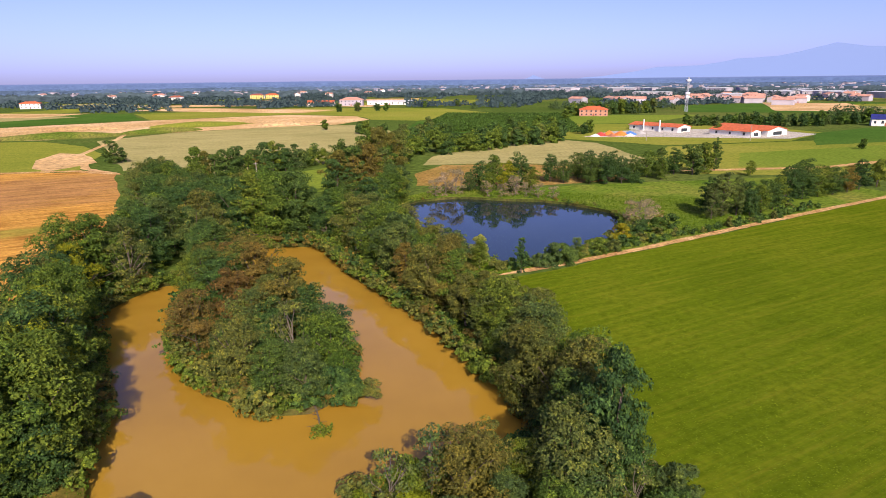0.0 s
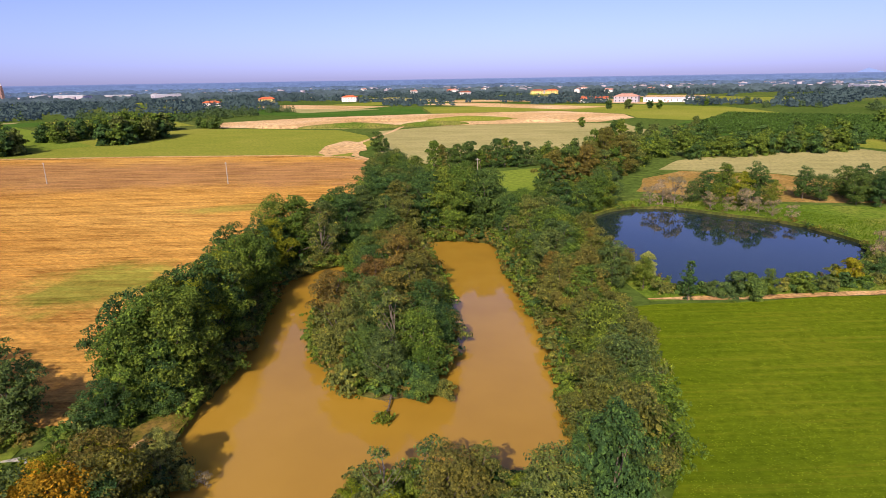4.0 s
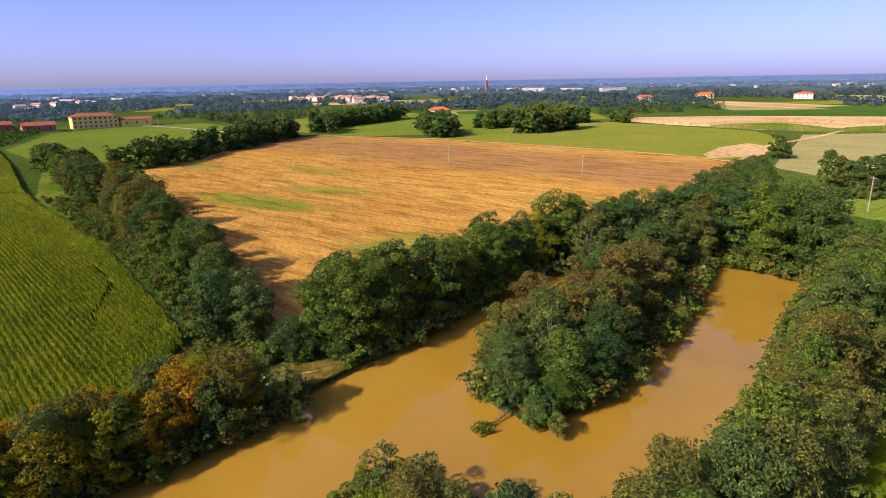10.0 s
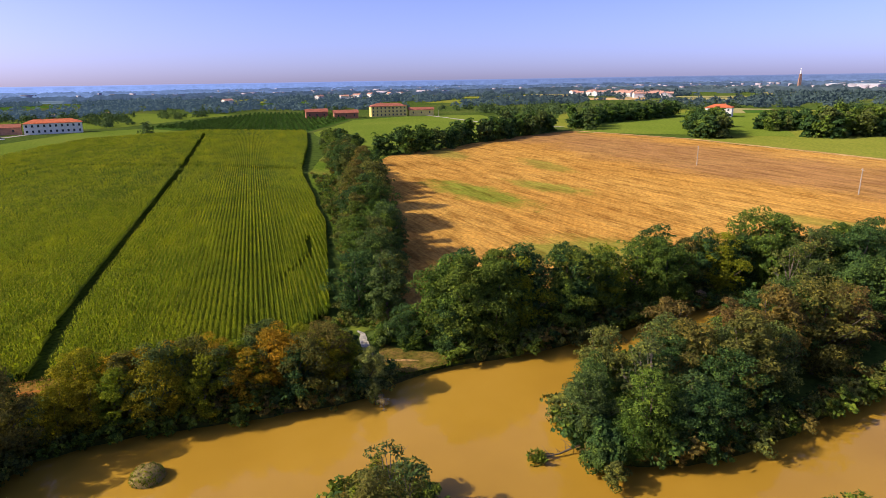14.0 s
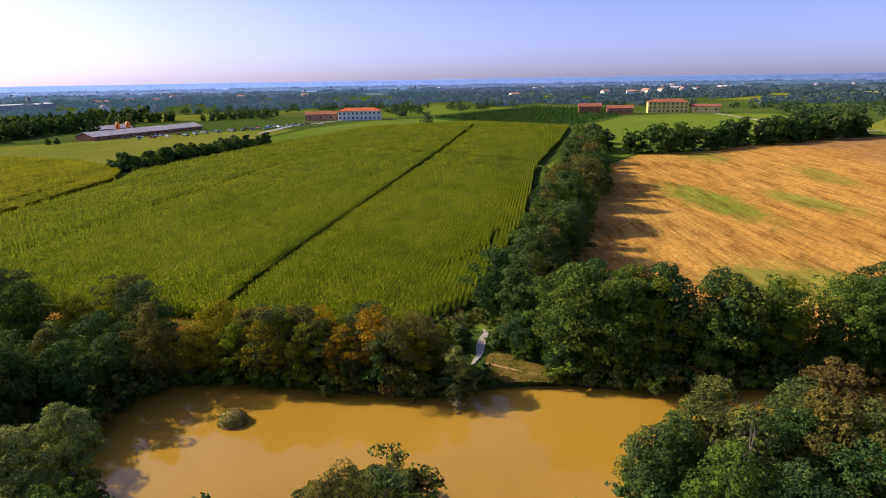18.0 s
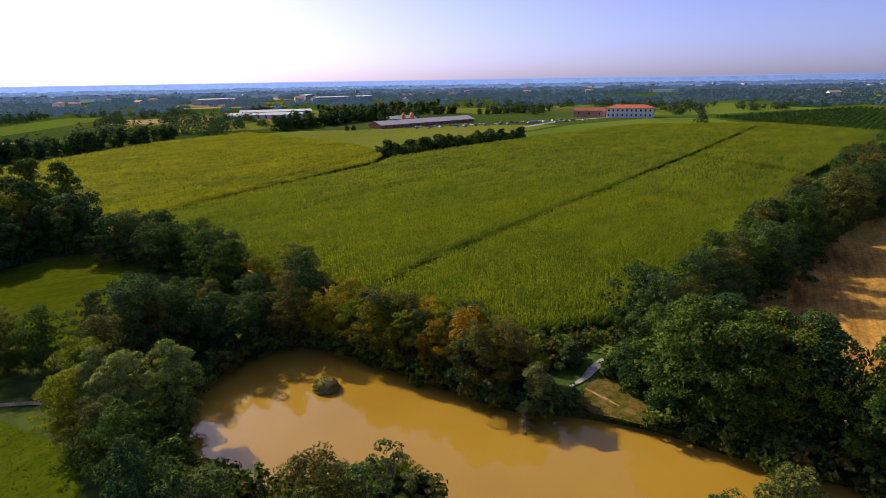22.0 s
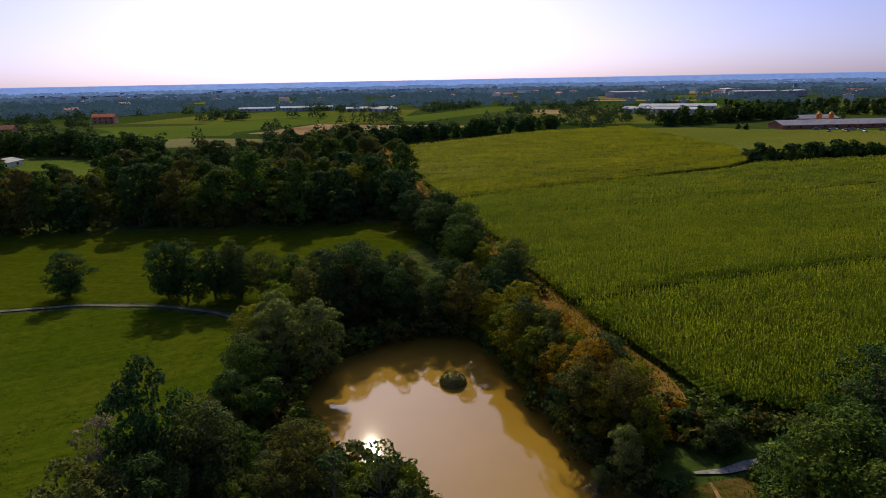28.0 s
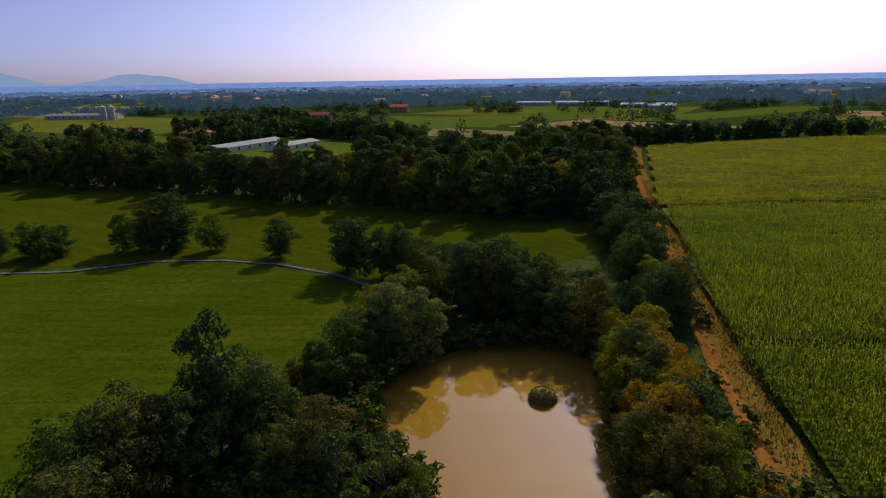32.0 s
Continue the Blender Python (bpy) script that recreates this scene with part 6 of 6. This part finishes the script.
for z in (13, 16, 28):
    part("antenna", box_bm(-1.9, -1.9, z, 1.9, 1.9, z + 2.2, 0.4), M["paint_white"], ob)

# poles
for x, y, h in ((-137, 131, 7.5), (-199, 108, 7.5), (-56, 157, 9.0), (-545, -8, 8), (108, 298, 8), (160, 292, 8), (-420, 60, 7)):
    ob = new("utility_pole")
    ob.location = (x, y, 0)
    tagged(ob, "pale weathered wooden utility pole in the field", "pole", "utility poles")
    part("shaft", mesh_data("shaft", *tubes([((0, 0, 0), (0, 0, h), 0.17, 0.11)], 8), M["pole_wood"]), None, ob)
    part("crossarm", box_bm(-0.7, -0.06, h - 0.5, 0.7, 0.06, h - 0.36), M["pole_wood"], ob)

# works yard: machines and heaps
def heap(name, label, x, y, r, h, mat, seed):
    v, q = [], []
    k = 14
    for j in range(5):
        f = j / 4
        for i in range(k):
            a = 2 * math.pi * i / k
            rr = r * (1 - f) ** 0.8 * (1 + 0.25 * noise.noise(Vector((math.cos(a) * 2, math.sin(a) * 2, seed))))
            v.append((rr * math.cos(a), rr * math.sin(a), h * f + 0.15 * h * noise.noise(Vector((a, f * 3, seed)))) if j else (rr * math.cos(a), rr * math.sin(a), 0))
    for j in range(4):
        for i in range(k):
            q.append((j * k + i, j * k + (i + 1) % k, (j + 1) * k + (i + 1) % k, (j + 1) * k + i))
    ob = new(name, mesh_data(name, v, q, M[mat]))
    ob.location = (x, y, 0.09)
    return tagged(ob, label, "heap", "heaps in the yard")


for i, (x, y, r, h, mt) in enumerate(((92, 330, 4, 2.2, "paint_red"), (98, 334, 4, 2.5, "paint_orange"), (104, 331, 4.5, 2.6, "paint_orange"), (111, 336, 4, 2.0, "paint_blue"), (88, 326, 3, 1.4, "plaster_white"), (97, 325, 3, 1.6, "brick"), (118, 338, 3, 1.6, "concrete"), (108, 326, 3, 1.4, "plaster_white"))):
    heap("scrap_heap", "heap of coloured scrap in the works yard", x, y, r, h, mt, i)


def car(x, y, turn, paint):
    ob = new("car")
    ob.matrix_basis = pose(x, y, 0, 0, 0, turn)
    tagged(ob, "parked car with " + {"paint_white": "white", "paint_grey": "grey", "paint_red": "red", "paint_blue": "blue"}[paint] + " paint by the sheds", "car", "parked cars")
    part("body", box_bm(-2.1, -0.85, 0.3, 2.1, 0.85, 0.9, 0.18), M[paint], ob)
    part("cabin", prism_bm([(-1.5, 0.88), (1.1, 0.88), (0.6, 1.45), (-1.1, 1.45)], -0.72, 0.72), M["glass_dark"], ob)
    for sx in (-1.3, 1.3):
        for sy in (-0.8, 0.8):
            bm = bmesh.new()
            bmesh.ops.create_cone(bm, cap_ends=True, segments=12, radius1=0.33, radius2=0.33, depth=0.2, matrix=Matrix.Translation((sx, sy, 0.33)) @ Matrix.Rotation(radians(90), 4, "X"))
            wheel = part("wheel", bm, M["rubber"], ob)
            bm = bmesh.new()
            bmesh.ops.create_cone(bm, cap_ends=True, segments=10, radius1=0.2, radius2=0.17, depth=0.05, matrix=Matrix.Translation((sx, sy * 1.16, 0.33)) @ Matrix.Rotation(radians(90 if sy < 0 else -90), 4, "X"))
            part("rim", bm, M["metal"], wheel, "pale metal rim")


for i in range(34):
    f = i / 33
    car(-205 - 140 * f + hr.uniform(-2, 2), -312 + 26 * f + (5 if i % 2 else -4) + hr.uniform(-2, 2), hr.uniform(0, 180), hr.choice(["paint_white", "paint_grey", "paint_grey", "paint_red", "paint_blue", "paint_white"]))
car(-196, -330, 20, "paint_white")

# vineyard rows
rng = np.random.default_rng(21)
VY = [(-378, -92), (-394, -165), (-432, -226), (-630, -208), (-596, -102), (-500, -88)]
P = []
for d in np.arange(-260, 260, 4.2):
    a = np.arange(-260, 260, 1.1)
    x, y = -500 - 0.30 * d + 0.954 * a, -150 + 0.954 * d * 0 + 0.0 * a + d * 0.954 + 0.30 * a
    k = inside(VY, x, y)
    P.append(np.stack([x[k], y[k]], 1))
P = np.concatenate(P)
idx = np.repeat(np.arange(len(P)), 4)
c = np.stack([P[idx, 0] + rng.normal(0, 0.35, len(idx)), P[idx, 1] + rng.normal(0, 0.35, len(idx)), rng.uniform(0.6, 2.2, len(idx))], 1)
v, q = leaves(c, rng.normal(0, 1, (len(idx), 3)), 0.75, rng, 0.7)
tagged(new("vineyard", mesh_data("vineyard", v, q, M["vine"])), "parallel dark green vine rows", "vineyard", kind="stuff")
P = []
for d in np.arange(0, 200, 4.5):
    a = np.arange(0, 110, 1.1)
    P.append(np.stack([-20 + a * 0.97 + 0.22 * d * 0.6, 372 + d - a * 0.22], 1))
P = np.concatenate(P)
idx = np.repeat(np.arange(len(P)), 4)
c = np.stack([P[idx, 0] + rng.normal(0, 0.4, len(idx)), P[idx, 1] + rng.normal(0, 0.4, len(idx)), rng.uniform(0.5, 1.8, len(idx))], 1)
v, q = leaves(c, rng.normal(0, 1, (len(idx), 3)), 0.75, rng, 0.7)
tagged(new("vineyard", mesh_data("vineyard", v, q, M["vine"])), "low green vine rows behind the hedge", "vineyard", kind="stuff")

def grassy_mound(x, y, turn, rx, ry, h, mat, seed):
    v, q = [], []
    k = 26
    for j in range(7):
        f = j / 6
        for i in range(k):
            a = 2 * math.pi * i / k
            w = math.cos(f * math.pi / 2) ** 0.7 * (1 + 0.22 * noise.noise(Vector((math.cos(a) * 1.6, math.sin(a) * 1.6, seed))))
            v.append((rx * w * math.cos(a), ry * w * math.sin(a), h * f ** 0.8 * (1 + 0.2 * noise.noise(Vector((a, f, seed)))) - 0.05))
    for j in range(6):
        for i in range(k):
            q.append((j * k + i, j * k + (i + 1) % k, (j + 1) * k + (i + 1) % k, (j + 1) * k + i))
    ob = new("earth_mound", mesh_data("earth_mound", v, q, M[mat]))
    ob.matrix_basis = pose(x, y, 0.1, 0, 0, turn)
    tagged(ob, "low overgrown earth mound in the sand quarry", "mound", "quarry mounds")


for i, m in enumerate(((-236, 352, 28, 38, 7, 3.5, "rough_grass"), (-188, 392, 34, 26, 6, 3.0, "rough_grass"), (-186, 448, 30, 34, 9, 3.2, "green_field"), (-292, 334, 12, 24, 5, 2.2, "sand"), (-120, 448, 24, 22, 6, 2.2, "sand"), (-262, 420, 20, 30, 6, 2.0, "sand"))):
    grassy_mound(*m, i)

# ---- small things on the pond ----
def reed_mound(x, y):
    """A heap of dead reeds and sticks standing in the water."""
    ob = new("reed_mound")
    ob.location = (x, y, WATER_Z)
    tagged(ob, "rounded heap of dry reeds greened over, in muddy water", "mound")
    r2 = np.random.default_rng(31)
    v, q = [], []
    k = 18
    for j in range(6):
        f = j / 5
        rr = 1.45 * math.cos(f * math.pi / 2) ** 0.32
        for i in range(k):
            a = 2 * math.pi * i / k
            w = rr * (1 + 0.12 * noise.noise(Vector((math.cos(a) * 2, math.sin(a) * 2, f * 3))))
            v.append((w * math.cos(a), w * math.sin(a), -0.15 + 1.25 * f + 0.1 * noise.noise(Vector((a * 2, f * 4, 1)))))
    for j in range(5):
        for i in range(k):
            q.append((j * k + i, j * k + (i + 1) % k, (j + 1) * k + (i + 1) % k, (j + 1) * k + i))
    part("core", mesh_data("core", v, q, M["reed"]), None, ob)
    d = r2.normal(0, 1, (900, 3))
    d[:, 2] = np.abs(d[:, 2])
    d /= np.linalg.norm(d, axis=1)[:, None]
    lv, lq = leaves(d * np.array([1.5, 1.5, 1.2]), d, 0.22, r2, 0.14, 0.7)
    part("reed_cover", mesh_data("reed_cover", lv, lq, M["reed"]), None, ob)
    part("green_growth", mesh_data("green_growth", *leaves(d[:240] * np.array([1.52, 1.52, 1.30]), d[:240], 0.15, r2, 0.4), M["yellow"]), None, ob)


reed_mound(-8.6, -8.2)


def fallen_branch():
    ob = new("fallen_tree")
    ob.location = (-13.6, 30.5, WATER_Z)
    tagged(ob, "fallen bare tree lying in the water with one leafy end", "branch")
    r2 = np.random.default_rng(33)
    segs = [((0, 1.0, 0.9), (1.0, -1.4, 0.35), 0.13, 0.09), ((1.0, -1.4, 0.35), (1.6, -3.6, 0.15), 0.09, 0.04)]
    for _ in range(12):
        f = r2.uniform(0.1, 1)
        a = np.array([0, 1.0, 0.9]) * (1 - f) + np.array([1.5, -3.2, 0.15]) * f
        segs.append((a, a + np.array([r2.uniform(-1.3, 1.3), r2.uniform(-1.5, 0.2), r2.uniform(-0.1, 0.5)]), 0.04, 0.012))
    part("branch", mesh_data("branch", *tubes(segs), M["bark"]), None, ob)
    c = np.array([1.7, -3.7, 0.35]) + np.clip(r2.normal(0, 1, (220, 3)), -1.6, 1.6) * np.array([0.6, 0.5, 0.28])
    part("leafy_end", mesh_data("leafy_end", *leaves(c, r2.normal(0, 1, (220, 3)), 0.2, r2), M["green"]), None, ob)


fallen_branch()

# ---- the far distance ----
# distance haze painted as emission, bluer and brighter farther out
HAZE = [painted_haze_mat("haze_near", (0.045, 0.062, 0.055), (0.040, 0.060, 0.105), 0.75, 2.4), painted_haze_mat("haze_mid", (0.045, 0.065, 0.08), (0.068, 0.100, 0.195), 0.9, 2.9), painted_haze_mat("haze_far", (0.045, 0.065, 0.10), (0.115, 0.165, 0.35), 0.9, 3.2, 0.5),
        painted_haze_mat("haze_rim", (0.05, 0.07, 0.12), (0.12, 0.165, 0.36), 0.9, 3.1, 0.1), painted_haze_mat("haze_edge", (0.06, 0.08, 0.13), (0.155, 0.20, 0.41), 0.9, 3.1, 0.1)]


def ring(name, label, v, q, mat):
    """A ring of distance, in a material whose haze is painted as glow."""
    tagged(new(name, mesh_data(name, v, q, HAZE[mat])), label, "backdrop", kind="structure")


hz = random.Random(3)
for name, r0, r1, count, hgt, mat in (("backdrop_near", 1250, 1900, 1300, 9, 0), ("backdrop_mid", 1900, 3000, 1500, 10, 1), ("backdrop_far", 3000, 4500, 1500, 9, 2)):
    v, q = [], []
    for i in range(count):
        a = 2 * math.pi * (i + hz.random()) / count
        r = math.sqrt(hz.uniform(r0 * r0, r1 * r1))
        L = hz.uniform(30, 110) * r / 2200
        k = 14
        tx, ty = -math.sin(a + hz.uniform(-0.35, 0.35)), math.cos(a + hz.uniform(-0.35, 0.35))
        cx, cy = r * math.cos(a), r * math.sin(a)
        o = len(v)
        for j in range(k + 1):
            s = (j / k - 0.5) * L
            e = min(1.0, 4 * min(j, k - j) / k)
            zz = hgt * e ** 0.3 * (0.4 + 0.6 * hz.random())
            v += [(cx + tx * s, cy + ty * s, 0), (cx + tx * s, cy + ty * s, zz)]
            if j:
                q.append((o + 2 * j - 2, o + 2 * j, o + 2 * j + 1, o + 2 * j - 1))
    ring(name, "blue-green tree lines near the horizon, haze glow painted in", v, q, mat)
for name, r0, r1, mat in (("backdrop_fields", 1340, 1770, 0), ("backdrop_fields", 1750, 2700, 1), ("backdrop_fields", 2700, 4880, 2)):
    k = 120
    v, q = [], []
    for i in range(k):
        a = 2 * math.pi * i / k
        for r in (r0 * (1 + 0.06 * noise.noise(Vector((math.cos(a) * 6, math.sin(a) * 6, 1)))), r1):
            v.append((r * math.cos(a), r * math.sin(a), (0.35, 0.5, 0.8)[mat]))
        q.append((2 * i, 2 * i + 1, (2 * i + 3) % (2 * k), (2 * i + 2) % (2 * k)))
    ring(name, "blue-green plain below the horizon, haze glow painted in", v, q, mat)
# stacked rings, each closer to the sky's colour, paint the haze's soft edge
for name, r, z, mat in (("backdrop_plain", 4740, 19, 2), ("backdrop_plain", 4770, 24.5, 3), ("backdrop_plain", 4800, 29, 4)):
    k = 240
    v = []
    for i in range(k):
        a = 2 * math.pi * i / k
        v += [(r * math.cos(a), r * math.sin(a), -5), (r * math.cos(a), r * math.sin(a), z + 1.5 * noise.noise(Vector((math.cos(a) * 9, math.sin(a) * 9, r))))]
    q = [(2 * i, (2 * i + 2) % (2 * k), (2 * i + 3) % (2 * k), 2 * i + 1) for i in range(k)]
    ring(name, "glowing rings painted as blue haze at the horizon", v, q, mat)
# roofs and walls of far towns, too many to count
town = random.Random(9)
v, q = [], []
for cx, cy, sx, sy, k in ((900, 1700, 700, 260, 260), (300, 2100, 700, 200, 110), (1500, 1500, 400, 300, 120), (-900, 1700, 500, 200, 60), (-1900, 700, 300, 500, 80), (-1800, -500, 300, 500, 60), (-600, -1700, 600, 250, 70), (500, -1700, 600, 250, 90), (1500, -1100, 400, 400, 110)):
    for _ in range(k):
        x, y, a = town.gauss(cx, sx), town.gauss(cy, sy), town.uniform(0, 3.14)
        if math.hypot(x, y) < 1550:
            continue
        w, d, h = town.choice((3, 4, 5, 8, 16)) * town.uniform(0.7, 1.3), town.uniform(3, 6), town.uniform(3.5, 8)
        o = len(v)
        for z in (0, h):
            for ux, uy in ((-w, -d), (w, -d), (w, d), (-w, d)):
                v.append((x + ux * math.cos(a) - uy * math.sin(a), y + ux * math.sin(a) + uy * math.cos(a), z))
        q += [(o + 4, o + 5, o + 6, o + 7)] + [(o + i, o + (i + 1) % 4, o + 4 + (i + 1) % 4, o + 4 + i) for i in range(4)]
tagged(new("backdrop_town", mesh_data("backdrop_town", v, q, M["far_town"])), "pale specks of far towns, haze mixed into their grey", "backdrop", kind="structure")
# mountain haze is painted as blue emission
MOUNT = plain_mat("mountain_haze_glow", (0.04, 0.06, 0.11), 1.0, 0.05, 0.002, 0.0, 0.0)
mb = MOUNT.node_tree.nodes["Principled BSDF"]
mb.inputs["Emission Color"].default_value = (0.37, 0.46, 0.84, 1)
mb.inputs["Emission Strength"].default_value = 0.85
# a brighter copy paints the stronger haze glow on the sun's side
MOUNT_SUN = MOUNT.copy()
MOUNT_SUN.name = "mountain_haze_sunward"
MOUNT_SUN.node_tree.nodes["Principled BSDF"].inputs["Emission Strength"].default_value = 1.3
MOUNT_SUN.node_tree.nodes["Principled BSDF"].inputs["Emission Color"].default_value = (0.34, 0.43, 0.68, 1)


def ridge_line(name, a0, a1, peaks, seed, mat, r=4850):
    """Faint mountains: peaks are (share of the way, height, width)."""
    v, k = [], 90
    for i in range(k + 1):
        f = i / k
        a = radians(a0 + (a1 - a0) * f)
        z = 25 + sum(h * max(0.0, 1 - abs(f - c) / w) ** 1.2 for c, h, w in peaks)
        z += 10 * noise.noise(Vector((f * 14, seed, 0))) + 5 * noise.noise(Vector((f * 40, seed, 2)))
        z *= min(1, 8 * f, 8 * (1 - f))
        v += [(-r * math.sin(a), r * math.cos(a), -5), (-r * math.sin(a), r * math.cos(a), z)]
    q = [(2 * i, 2 * i + 2, 2 * i + 3, 2 * i + 1) for i in range(k)]
    tagged(new(name, mesh_data(name, v, q, mat)), "faint blue mountains, summer haze painted as glow", "backdrop", kind="structure")


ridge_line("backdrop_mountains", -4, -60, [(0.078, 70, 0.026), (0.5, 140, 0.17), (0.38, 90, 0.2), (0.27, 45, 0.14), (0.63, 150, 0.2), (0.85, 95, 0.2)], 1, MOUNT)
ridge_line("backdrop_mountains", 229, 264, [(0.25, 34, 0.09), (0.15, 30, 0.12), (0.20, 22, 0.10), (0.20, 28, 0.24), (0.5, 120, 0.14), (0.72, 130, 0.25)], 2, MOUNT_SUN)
